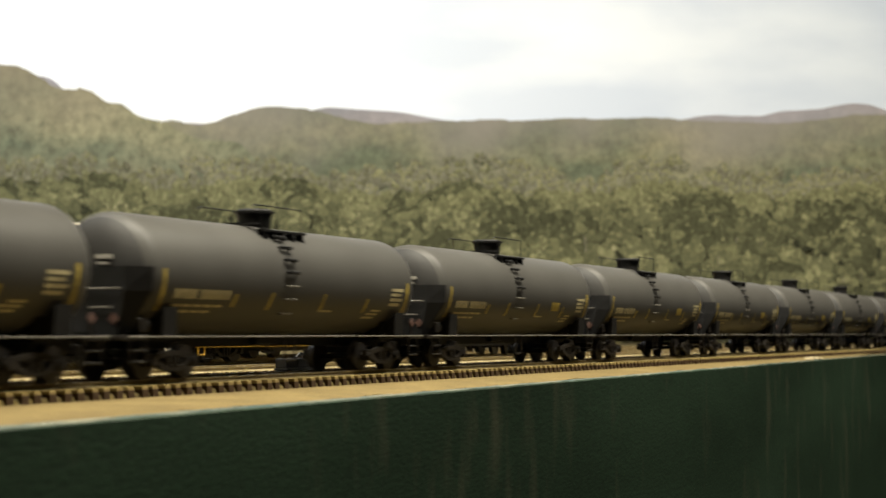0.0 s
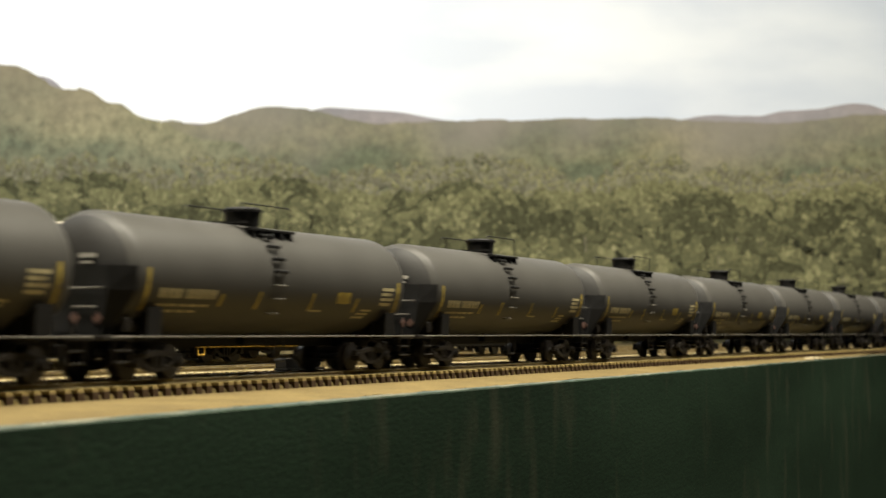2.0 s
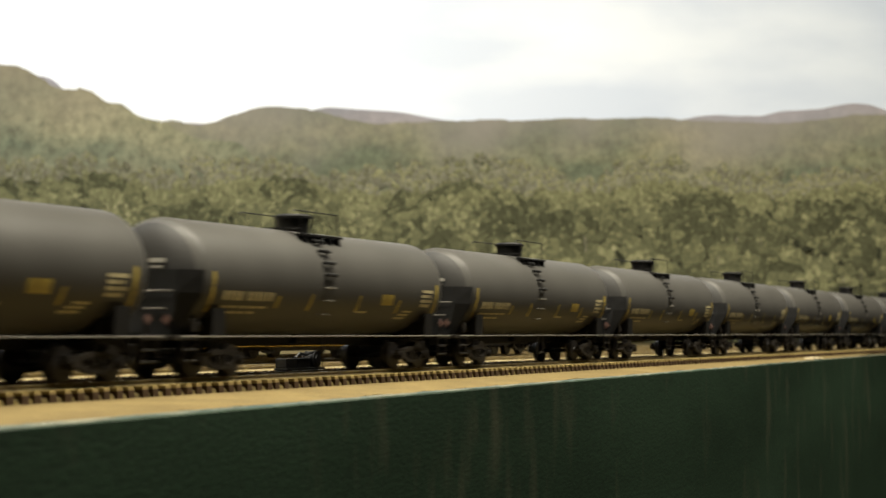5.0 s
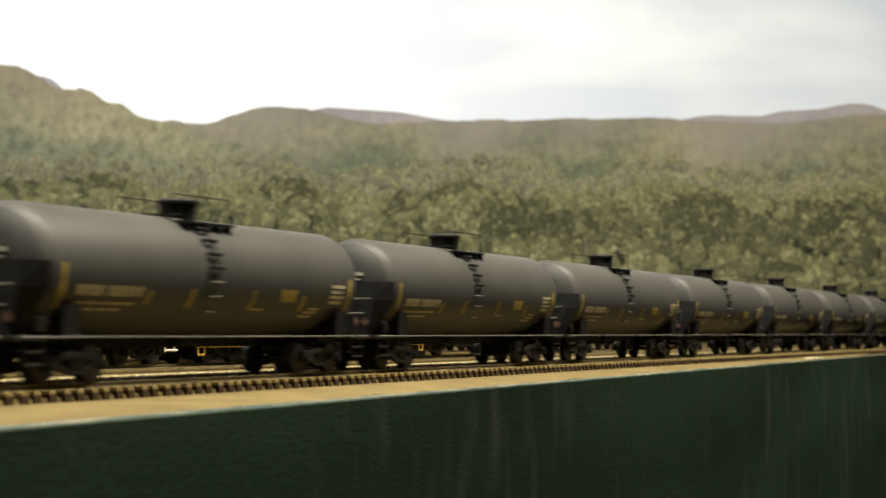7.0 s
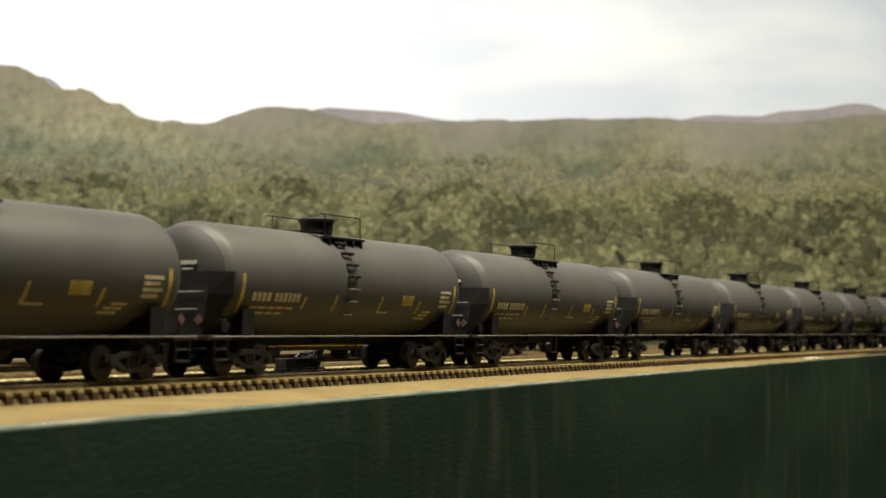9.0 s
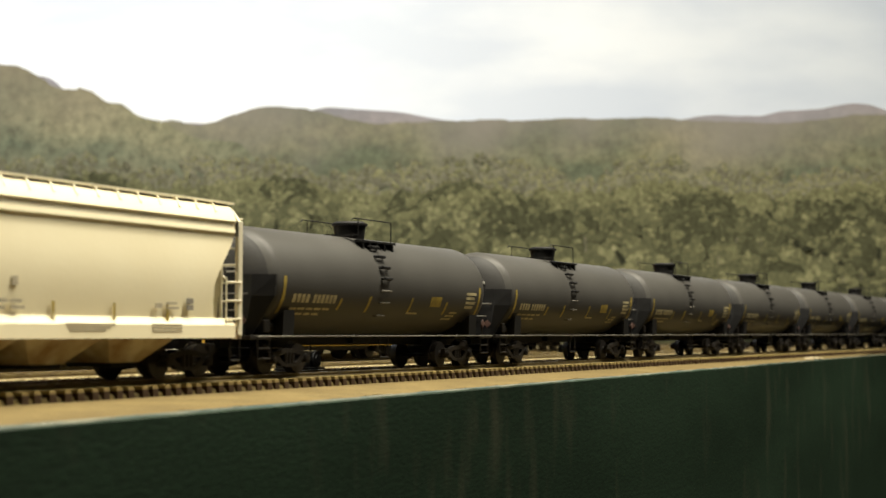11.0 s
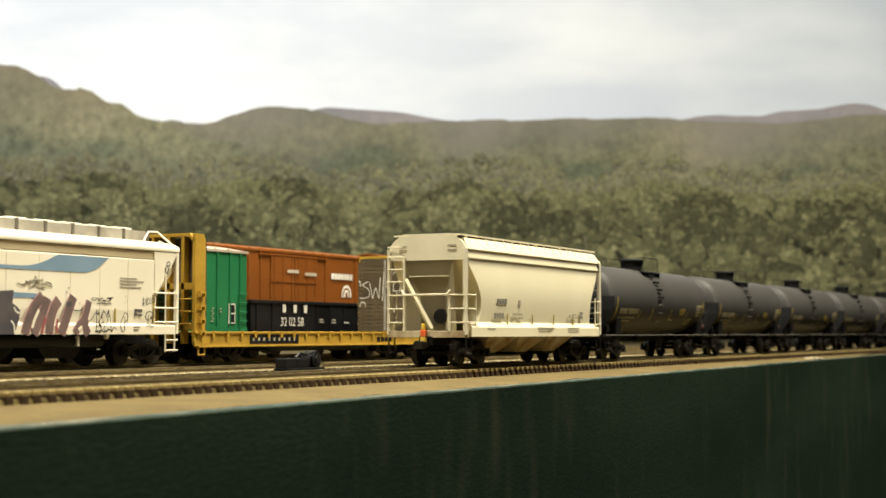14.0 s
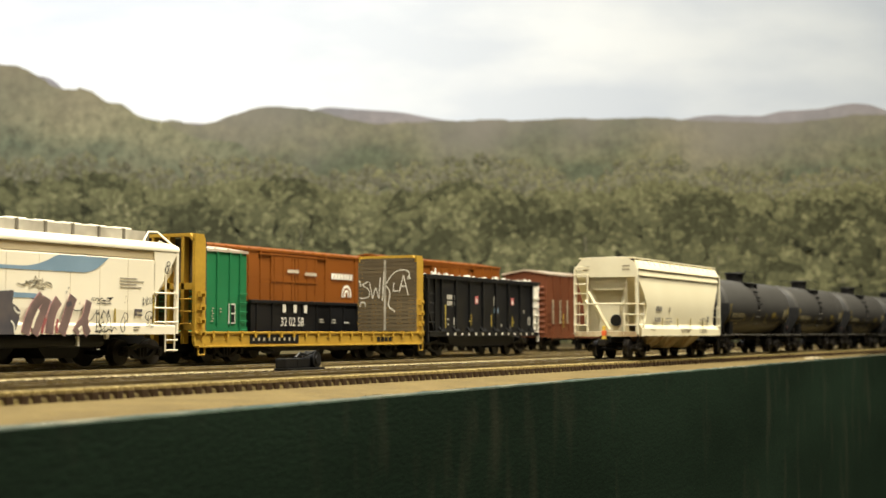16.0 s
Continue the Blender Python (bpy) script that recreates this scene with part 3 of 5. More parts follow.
def frame_mesh():
    """Cast side frame of a freight truck: arched top, spring opening, journal boxes."""
    bm = bmesh.new()
    for s in (-1, 1):
        bm_prism(bm, [(s * 3.2, 8.2), (s * 7.0, 7.3), (s * 12.2, 7.2), (s * 12.4, 5.4), (s * 8.4, 4.9), (s * 5.2, 2.7), (s * 3.2, 2.5), (s * 3.2, 3.8), (s * 4.6, 4.3), (s * 6.6, 6.0), (s * 3.2, 6.6)][::s], "y", -0.9, 0.9)
        bm_rod(bm, (s * 9.9, 1.3, 5.0), (s * 9.9, -1.6, 5.0), 1.5, 12)
        bm_rod(bm, (s * 9.9, -1.6, 5.0), (s * 9.9, -1.9, 5.0), 0.9, 10)
    bm_box(bm, -3.2, 3.2, -0.9, 0.9, 6.8, 8.2)
    bm_box(bm, -3.2, 3.2, -0.9, 0.9, 2.3, 3.4)
    for x in (-2, 0, 2):
        bm_rod(bm, (x, -0.2, 3.2), (x, -0.2, 6.9), 0.85, 8)
    return finish(bm, "side_frame", M_TRUCK)


ME_WHEEL, ME_FRAME = wheel_mesh(), frame_mesh()


def add_truck(parent, x, dz=0.0):
    bm = boxes((-2.6, 2.6, -11.5, 11.5, 6.2, 8.4), (-9.9, 9.9, -0.7, 0.7, 4.4, 5.6))
    for s in (-1, 1):
        bm_rod(bm, (s * 9.9, -11, 5.0), (s * 9.9, 11, 5.0), 0.9, 8)
    t = part("truck", bm, M_BLACK, parent)
    t.matrix_basis = Matrix.Translation((x / 1000, 0, dz / 1000))
    for s in (-1, 1):
        share("side_frame", ME_FRAME, t, Matrix.Translation((0, s * 0.0122, 0)) @ Matrix.Rotation(0 if s < 0 else math.pi, 4, "Z"))
        for d in (-1, 1):
            share("wheel", ME_WHEEL, t, Matrix.Translation((d * 0.0099, s * 0.0075, 0.005)) @ Matrix.Rotation(math.pi / 2 * (1 if s < 0 else -1), 4, "X"))
    return t


def add_coupler(parent, s, x0, x1, mat=None):
    bm = boxes((min(s * x0, s * x1), max(s * x0, s * x1), -1.4, 1.4, 7.6, 9.6))
    k = s * x1
    bm_box(bm, min(k - s * 3.0, k), max(k - s * 3.0, k), -2.4, 1.2, 6.9, 10.1, 0.3)
    return part("coupler", bm, mat or M_TRUCK, parent)


# ---------------------------------------------------------------- tank cars
R_TANK, Z_TANK, HALF_TANK, HEAD = 17.7, 30.3, 85.0, 9.0


def on_tank(x, z, side=-1, lift=0.1):
    """A point on the tank's skin at height z on one side."""
    r = R_TANK + lift
    a = math.asin(max(-1, min(1, (z - Z_TANK) / r)))
    return (x, side * r * math.cos(a), Z_TANK + r * math.sin(a))


def decal(bm, x0, x1, z0, z1, side=-1, slant=0.0, n=4, lift=0.1):
    """A painted patch that follows the tank's curve."""
    rows = []
    for i in range(n + 1):
        z = z0 + (z1 - z0) * i / n
        dx = slant * i / n
        rows.append([bm.verts.new(on_tank(x0 + dx, z, side, lift)), bm.verts.new(on_tank(x1 + dx, z, side, lift))])
    for a, b in zip(rows, rows[1:]):
        bm.faces.new((a[0], a[1], b[1], b[0]))


def shield_sheet():
    """Half-height end shield with its two sides bent back round the tank."""
    bm = bmesh.new()
    grids = []
    for d in (0.0, 0.8):
        grid = []
        for z, fw, ww, xw in ((31.8, 12.8, 18.0, -79.5), (25.0, 12.8, 17.6, -79.5), (12.6, 10.6, 11.8, -84.0)):
            grid.append([bm.verts.new((x + d, y, z)) for x, y in ((xw, -ww), (-85.8, -fw), (-85.8, fw), (xw, ww))])
        grids.append(grid)
    rim = []
    for g in grids:
        for i in range(2):
            for k in range(3):
                bm.faces.new((g[i][k], g[i][k + 1], g[i + 1][k + 1], g[i + 1][k]))
        rim.append(g[0] + [g[1][3]] + g[2][::-1] + [g[1][0]])
    for i in range(len(rim[0])):
        j = (i + 1) % len(rim[0])
        bm.faces.new((rim[0][i], rim[0][j], rim[1][j], rim[1][i]))
    bmesh.ops.recalc_face_normals(bm, faces=bm.faces)
    return bm


def tank_car(name_label, placard):
    car = thing("tank_car", Matrix.Identity(4), name_label, "tank car", "tank cars of the moving train")
    left = [(-(HALF_TANK - HEAD) - HEAD * math.cos(math.pi / 2 * i / 12), R_TANK * math.sin(math.pi / 2 * i / 12) ** 0.8) for i in range(13)]
    bm = bmesh.new()
    bm_lathe_x(bm, left[8:] + [(-30, R_TANK), (0, R_TANK), (30, R_TANK)] + [(-x, r) for x, r in reversed(left[8:])], Z_TANK, 56)
    part("tank", bm, M_TANK, car, smooth=True)
    for s in (-1, 1):
        bm = bmesh.new()
        bm_lathe_x(bm, [(-s * x, r) for x, r in left[:9]], Z_TANK, 56)
        part("tank_head", bm, M_HEAD, car, "dull dark tank end", smooth=True)
    # underframe; the long black beam is added to hide the bright sills behind
    part("added_dark_beam", boxes((-52, 52, -1.5, 1.5, 8.9, 13.0)), M_BLACK, car)
    part("outlet_skid", boxes((-6, 6, -4, 4, 9.6, 13.2), bevel=0.4), M_BLACK, car)
    for s in (-1, 1):
        x = s * 84
        part("stub_sill", boxes((min(s * 50, s * 88), max(s * 50, s * 88), -3, 3, 8.6, 13.6)), M_BLACK, car)
        part("end_platform", boxes((min(x - 6, x + 6), max(x - 6, x + 6), -15.5, 15.5, 11.2, 12.6), bevel=0.2), M_TRUCK, car)
        if s < 0:
            part("head_shield", shield_sheet(), M_SHIELD, car, "dark grey half-height end shield")
            part("grab_iron", rods(0.28, [(-87.0, -11.5, 25.6), (-87.0, 11.5, 25.6)], [(-87.0, -11.5, 25.6), (-85.6, -11.5, 25.6)], [(-87.0, 11.5, 25.6), (-85.6, 11.5, 25.6)]), M_PALE, car)
            part("grab_iron", rods(0.28, [(-87.0, -9, 20.4), (-87.0, -2, 20.4)], [(-87.0, -9, 20.4), (-85.6, -9, 20.4)], [(-87.0, -2, 20.4), (-85.6, -2, 20.4)]), M_PALE, car)
        # saddle that carries the tank over the truck
        bm = bmesh.new()
        bm_prism(bm, [(-12.5, 19.2), (-10, 17.2), (-6, 15.0), (0, 14), (6, 15.0), (10, 17.2), (12.5, 19.2), (11, 11), (-11, 11)], "x", s * 69 - 5, s * 69 + 5)
        part("saddle", bm, M_BLACK, car)
        for q in (-1, 1):
            bm = bmesh.new()
            bm_prism(bm, [(q * 11, 11.5), (q * 16.2, 11.5), (q * 16.6, 20.6), (q * 15.2, 19.4), (q * 12, 16.5)][::q], "x", min(s * 66, s * 72.6), max(s * 66, s * 72.6))
            part("bolster_web", bm, M_BLACK, car)
        add_coupler(car, s, 86, 93.6)
        add_truck(car, s * 63)
        # steps at the corners
        for q in (-1, 1):
            part("corner_step", rods(0.32, [(s * 79, q * 15.4, 12), (s * 79, q * 15.4, 5.2), (s * 86, q * 15.4, 5.2), (s * 86, q * 15.4, 12)], [(s * 79, q * 15.4, 8.4), (s * 86, q * 15.4, 8.4)]), M_TRUCK, car)
    for q in (-1, 1):
        part("side_rail", rods(0.24, [(-88, q * 16.6, 12.2), (88, q * 16.6, 12.2)]), M_PALE, car, "thin grey pipe rail")
    # brake gear at the rear end
    part("brake_cylinder", rods(1.7, [(-76, -11.5, 15.2), (-69.5, -11.5, 15.2)], seg=12), M_TRUCK, car)
    part("brake_valve", boxes((-80, -76.5, -14, -10, 13.5, 17.5), (-68, -65, -14, -11, 12.5, 15.5), bevel=0.4), M_TRUCK, car)
    # dome, platform and its rails
    bm = bmesh.new()
    bm_rod(bm, (-1.7, 0, 46), (-1.7, 0, 52.4), 5.2, 24, 6.0)
    bm_rod(bm, (-1.7, 0, 52.4), (-1.7, 0, 53.2), 6.6, 24)
    bm_rod(bm, (-1.7, 0, 53.2), (-1.7, 0, 53.9), 6.2, 24, 5.4)
    part("dome_housing", bm, M_BLACK, car, "black round valve housing", True)
    bm = boxes((-15, 11, -12.4, -9.2, 45.7, 46.4), (-15, 11, 9.2, 12.4, 45.7, 46.4), (-15, -12, -9.4, 9.4, 48.2, 48.7))
    for x in (-13, -8, -3, 3, 9):
        for q in (-1, 1):
            bm_box(bm, x - 0.6, x + 0.6, min(q * 9.6, q * 12.2), max(q * 9.6, q * 12.2), 42.8, 46.0)
    part("walkway", bm, M_BLACK, car)
    for q in (-1, 1):
        part("handrail", rods(0.22, [(-19, q * 10.6, 53.2), (-17.5, q * 10.6, 54.0), (10, q * 10.6, 54.0), (10.6, q * 10.6, 53.4), (10.6, q * 10.6, 46)],
                              [(-14, q * 10.6, 54.0), (-14, q * 10.6, 46)], seg=5), M_BLACK, car)
    # ladders
    for q in (-1, 1):
        lad = part("ladder", rods(0.3, [on_tank(-8.1, 47.0, q, 0.2), on_tank(-8.1, 46.2, q, 1.4), on_tank(-4.9, 46.2, q, 1.4), on_tank(-4.9, 47.0, q, 0.2)]), M_BLACK, car)
        for z in (44.0, 40.6, 36.6, 32.6, 28.2, 24.0, 19.4):
            a, c = on_tank(-9.1, z, q, 1.3), on_tank(-3.9, z, q, 1.3)
            bm = rods(0.6 if z > 30 else 0.26, [on_tank(-9.1, z, q, 0), a, c, on_tank(-3.9, z, q, 0)])
            part("rung", bm, M_BLACK if z > 30 else M_PALE, lad)
        part("sill_step", rods(0.35, [(-8, q * 16.2, 12), (-8, q * 16.2, 4.6), (-2, q * 16.2, 4.6), (-2, q * 16.2, 12)]), M_TRUCK, car)
    # stencils, the same way round on both sides
    for q in (-1, 1):
        for s in (-1, 1):
            bm = bmesh.new()
            decal(bm, s * 73.5 - 0.85, s * 73.5 + 0.85, 19.5, 31.5, q, n=6)
            part("stripe", bm, M_YELLOW, car, "yellow reflective stripe")
        for x, z0, z1 in ((-37, 21.2, 25.0), (-17, 20.6, 26.0), (15, 20.8, 26.2), (44.5, 20.4, 25.2)):
            bm = bmesh.new()
            decal(bm, x - 0.9, x + 0.6, z0, z1, q, 0.9)
            part("stripe", bm, M_YELLOW, car)
        bm = bmesh.new()
        decal(bm, 14.4, 15.4, 20.4, 21.0, q, n=1)
        decal(bm, 15.4, 23, 20.3, 20.9, q, n=1)
        part("stencil", bm, M_WHITE, car)
        bm = bmesh.new()
        for i in range(4):
            decal(bm, -67.6 + i * 2.8, -65.6 + i * 2.8, 23.2, 26.0, q, n=2)
        for i in range(6):
            decal(bm, -54.8 + i * 2.6, -52.9 + i * 2.6, 23.2, 26.0, q, n=2)
        for i in range(2):
            for k in range(5 - i):
                decal(bm, -67.5 + k * 5.2, -63.2 + k * 5.2, 20.9 - i * 1.7, 21.6 - i * 1.7, q, n=1)
        part("lettering", bm, M_WHITE, car, "faded yellowish stencilled lettering bars")
        bm = bmesh.new()
        for i in range(4):
            decal(bm, 61.5, 70.5 - (i % 2) * 1.5, 28.2 - i * 1.75, 29.3 - i * 1.75, q, n=1)
        for i in range(3):
            decal(bm, 50 - 2 * i, 57 - 1.5 * i, 20.8 - i * 1.2, 21.5 - i * 1.2, q, n=1)
        part("lettering", bm, M_WHITE, car)
        if placard:
            bm = bmesh.new()
            decal(bm, 31, 40, 23.2, 27.0, q)
            part("placard", bm, M_YELLOW, car, "yellow square stencil")
    bm = boxes((-81.2, -80.7, -12.5, -7, 35.0, 36.2), (-81.2, -80.7, -11.5, -7.5, 33.4, 34.0))
    bmesh.ops.translate(bm, vec=(-3.9, 4.6, -1.0), verts=bm.verts)
    part("end_stencil", bm, M_STENCIL, car, "white stencilled bars on the tank end")
    bm = bmesh.new()
    bm_prism(bm, [(-11.4, 17.2), (-9.7, 18.9), (-8.0, 17.2), (-9.7, 15.5)], "x", -86.3, -86.0)
    part("hazard_diamond", bm, M_DIAMOND, car, "faded pinkish diamond placard")
    part("placard_bracket", boxes((82.0, 83.0, -14.6, -14.2, 12.4, 18.0)), M_TRUCK, car)
    bm = bmesh.new()
    bm_prism(bm, [(80.8, 17.2), (82.5, 18.9), (84.2, 17.2), (82.5, 15.5)], "y", -15.0, -14.65)
    part("hazard_diamond", bm, M_DIAMOND, car, "faded pinkish diamond placard")
    return car


PITCH_CAR = 0.1842
A_CAR = tank_car("dull black tank car with yellow stripes on the near track", False)
B_CAR = tank_car("dull black tank car with yellow square stencil", True)
TANKS = []


def build_train():
    bare = (3, 13, 17, 19, 23, 29)
    for k in range(36):
        src = A_CAR if k in bare else B_CAR
        first = k == 3 or k == 0
        TANKS.append(src if first else copy_thing(src, Matrix.Identity(4)))


build_train()


# ---------------------------------------------------------------- covered hopper at the train's end (local x = 0 at its rear posts)
def hopper_car(m, label, group="", cream=None, end=None, length=153.4):
    cream, end = cream or M_CREAM, end or M_CREAM2
    car = thing("covered_hopper", m, label, "hopper car", group)
    L = length
    bm = bmesh.new()
    sec = [(-16.8 - 1.0 * math.sin(math.pi * i / 10) , 17.4 + 25.2 * i / 10) for i in range(11)] + [(-16.9, 42.9), (-17.35, 43.4), (-17.35, 44.2), (-16.8, 45.2), (-16.8, 46.4), (-17.4, 47.0), (-17.2, 47.6), (-15.4, 51.3), (-13.6, 52.0), (0, 52.4)]
    sec = sec + [(-y, z) for y, z in reversed(sec[:-1])]
    # the side sheets reach the ends at the top and draw back below, over the slope sheets
    cut = [(17.4, 13.5), (22, 14.8), (28, 14.6), (34, 10.5), (40, 5.0), (42.6, 3.4), (60, 2.6)]

    def back(z):
        z = max(z, cut[0][0])
        for (za, xa), (zb, xb) in zip(cut, cut[1:]):
            if z <= zb:
                return xa + (xb - xa) * (z - za) / (zb - za)
    ends = [[bm.verts.new((back(z) if e == 0 else L - back(z), y, z)) for y, z in sec] for e in (0, 1)]
    n = len(sec)
    for i in range(n):
        j = (i + 1) % n
        bm.faces.new((ends[0][i], ends[0][j], ends[1][j], ends[1][i]))
    for e in ends:
        for i in range(n // 2 - 1):
            bm.faces.new((e[i], e[i + 1], e[n - 2 - i], e[n - 1 - i]))
        bm.faces.new((e[n // 2 - 1], e[n // 2], e[n // 2 + 1])) if n % 2 else None
    part("body", bm, cream, car, smooth=True)
    for s, x in ((-1, 0.0), (1, L)):
        # sloped end sheet, framed end
        bm = bmesh.new()
        d = -s
        a = x + d * 1.0
        v = [bm.verts.new((x + d * p, y, z)) for p, y, z in ((1.6, -11.4, 43), (1.6, 11.4, 43), (6.4, 5.6, 28.5), (6.4, -5.6, 28.5), (6.4, 5.6, 14.2), (6.4, -5.6, 14.2), (4.6, 11.4, 14.2), (4.6, -11.4, 14.2))]
        for q in ((0, 1, 2, 3), (3, 2, 4, 5), (1, 6, 4, 2), (0, 3, 5, 7)):
            bm.faces.new([v[k] for k in q])
        bmesh.ops.solidify(bm, geom=bm.faces[:], thickness=0.6)
        part("end_sheet", bm, end, car)
        bm = bmesh.new()
        bm_prism(bm, [(-17.6, 42.6), (-17.6, 47.2), (-15.4, 50.2), (-11.9, 52.9), (-10.6, 53.3), (10.6, 53.3), (11.9, 52.9), (15.4, 50.2), (17.6, 47.2), (17.6, 42.6)], "x", min(a, a + d * 1.2), max(a, a + d * 1.2))
        part("end_panel", bm, end, car)
        for q in (-1, 1):
            part("corner_post", boxes((min(x, x + d * 2.2), max(x, x + d * 2.2), min(q * 16.4, q * 17.8), max(q * 16.4, q * 17.8), 12.5, 47.2), (min(x, x + d * 1.0), max(x, x + d * 1.0), min(q * 9.6, q * 10.6), max(q * 9.6, q * 10.6), 12.5, 30 if q == s else 44), bevel=0.2), end, car)
            # rungs across the end, from post to post
            for z in ((17.5, 23, 28.5) if q == s else (17.5, 23, 28.5, 34, 39, 44, 48)):
                part("rung", rods(0.3, [(x + s * 0.4, q * 10.4, z), (x + s * 0.4, q * 17.2, z)]), end, car)
            lad = part("side_ladder", rods(0.3, [(x + d * 9, q * 18.0, 14), (x + d * 9, q * 18.0, 30)]), end, car)
            for z in (17.5, 23, 28.5):
                part("rung", rods(0.3, [(x + d * 1.0, q * 18.0, z), (x + d * 9.0, q * 18.0, z)]), end, lad)
            part("corner_step", rods(0.35, [(x + d * 1, q * 17.4, 12), (x + d * 1, q * 17.4, 5.0), (x + d * 6, q * 17.4, 5.0), (x + d * 6, q * 17.4, 12)]), M_TRUCK, car)
            if q == s:
                continue
            # diagonal brace on the end
            part("brace", rods(1.0, [(x + d * 1.2, q * 10, 35), (x + d * 3.0, -q * 1.0, 15)], seg=4), cream, car)
        part("end_sill", boxes((min(x, x + d * 5), max(x, x + d * 5), -17.4, 17.4, 11.4, 14.2), bevel=0.2), M_RUST_SHADE, car, "rusty end sill")
        part("crossover_rail", rods(0.5, [(x, -11, 30.5), (x - d * 0.8, -9.6, 28.6), (x - d * 0.8, 9.6, 28.6), (x, 11, 30.5)]), end, car)
        bm = bmesh.new()
        bm_rod(bm, (x + d * 6.6, s * 3.8, 20.0), (x + d * 5.2, s * 3.8, 20.0), 3.0, 20)
        part("round_port", bm, M_BLACK, car, "black round port")
        part("stencil_panel", boxes((min(x + d * 0.8, x + d * 1.0), max(x + d * 0.8, x + d * 1.0), -13.2, -9.2, 46.2, 47.0), (min(x + d * 0.8, x + d * 1.0), max(x + d * 0.8, x + d * 1.0), -13.2, -9.2, 48.0, 48.8), (min(x + d * 0.8, x + d * 1.0), max(x + d * 0.8, x + d * 1.0), 9.2, 12.6, 46.4, 47.0), (min(x + d * 0.8, x + d * 1.0), max(x + d * 0.8, x + d * 1.0), 9.2, 12.6, 48.0, 48.6)), M_FAINT, car)
        part("panel_shelf", boxes((min(x + d * 2.8, x + d * 5), max(x + d * 2.8, x + d * 5), -9.0, 9.0, 36.0, 36.4)), end, car)
        add_coupler(car, s, (0 if s < 0 else L) * s - 1, (0 if s < 0 else L) * s + 8)
        part("center_sill", boxes((min(x, x + d * 40), max(x, x + d * 40), -3, 3, 8.6, 12)), M_BLACK, car)
    for q in (-1, 1):
        bm = bmesh.new()
        bm_prism(bm, [(q * 16.6, 11.8), (q * 18.3, 11.8), (q * 18.3, 15.6), (q * 17.9, 16.3), (q * 17.0, 17.7), (q * 16.6, 17.7)][::q], "x", 4.5, L - 4.5)
        part("side_sill", bm, cream, car)
    # outlet bays, their shade under the sill painted in with the brown
    n = 3
    w = (L - 56) / n
    for i in range(n):
        x0 = 28 + i * w
        bm = bmesh.new()
        for f0, f1, z0, z1 in ((0, 0, 12, 3.6),):
            vs = []
            for x, y, z in ((x0 + 1, 14.5, 12), (x0 + w - 1, 14.5, 12), (x0 + w * 0.70, 8, 5.0), (x0 + w * 0.30, 8, 5.0)):
                vs.append((bm.verts.new((x, -y, z)), bm.verts.new((x, y, z))))
            for j in range(4):
                a, b = vs[j], vs[(j + 1) % 4]
                bm.faces.new((a[0], b[0], b[1], a[1]))
            bm.faces.new([v[0] for v in vs])
            bm.faces.new([v[1] for v in vs][::-1])
        part("outlet_bay", bm, M_RUST_SHADE, car)
        part("outlet_gate", boxes((x0 + w * 0.33, x0 + w * 0.67, -8, 8, 3.8, 5.2)), M_BLACK, car)
    # roof walk and hatches
    bm = boxes((1, L - 1, -15.2, -8.4, 52.3, 53.0), (1, L - 1, 8.4, 15.2, 52.3, 53.0))
    part("roof_walk", bm, cream, car)
    me = finish(boxes((-4.2, 4.2, -6.6, 6.6, 51.8, 54.0), bevel=0.5), "hatch", cream)
    k = 12
    for i in range(k):
        share("hatch", me, car, Matrix.Translation(((12 + (L - 24) * (i + 0.5) / k) / 1000, 0, 0)))
    for x in range(6, int(L) - 3, 9):
        for q in (-1, 1):
            bm = bmesh.new()
            bm_prism(bm, [(q * 15.1, 52.4), (q * 13.0, 52.4), (q * 13.0, 51.2), (q * 16.2, 49.2), (q * 16.6, 49.6)][::q], "x", x - 0.28, x + 0.28)
            part("walk_bracket", bm, cream, car)
    for x in (21, L - 21):
        add_truck(car, x)
    return car


HOPPER = hopper_car(Matrix.Identity(4), "cream covered hopper car with rear warning lamp", "")


def flat_marks(name, rows, y, mat, parent, label=""):
    """Thin painted marks on an upright side at depth y: rows of (x0, x1, z0, z1)."""
    return part(name, boxes(*[(a, c, y - 0.06, y + 0.06, d, e) for a, c, d, e in rows]), mat, parent, label)


flat_marks("lettering", [(30 + i * 2.6, 31.9 + i * 2.6, 25.2, 27.6) for i in range(4)] + [(27 + i * 2.6, 28.9 + i * 2.6, 19.2, 21.6) for i in range(4)], -17.95, M_INK, HOPPER, "dark stencilled lettering bars")
flat_marks("lettering", [(46, 50, 19.0, 19.8), (46, 51, 20.8, 21.6), (52, 57, 19.2, 20), (52, 56, 20.8, 21.6), (110, 113, 20.2, 21.6), (115, 121, 20, 20.7), (115, 120, 21.3, 22), (52.5, 54.5, 25, 27.4)], -17.95, M_FAINT, HOPPER)
flat_marks("stencil_square", [(124.6, 127.8, 19.8, 21.3), (124.6, 127.8, 21.6, 23.2)], -17.95, M_INK, HOPPER)
flat_marks("sill_stencil", [(72 + i * 0.8, 92 - i * 2.0, 15.4 - i * 0.8, 15.8 - i * 0.8) for i in range(3)] + [(108, 122, 15.4 - i * 0.9, 15.8 - i * 0.9) for i in range(3)] + [(20, 27, 14.8, 15.3)], -18.36, M_FAINT, HOPPER)
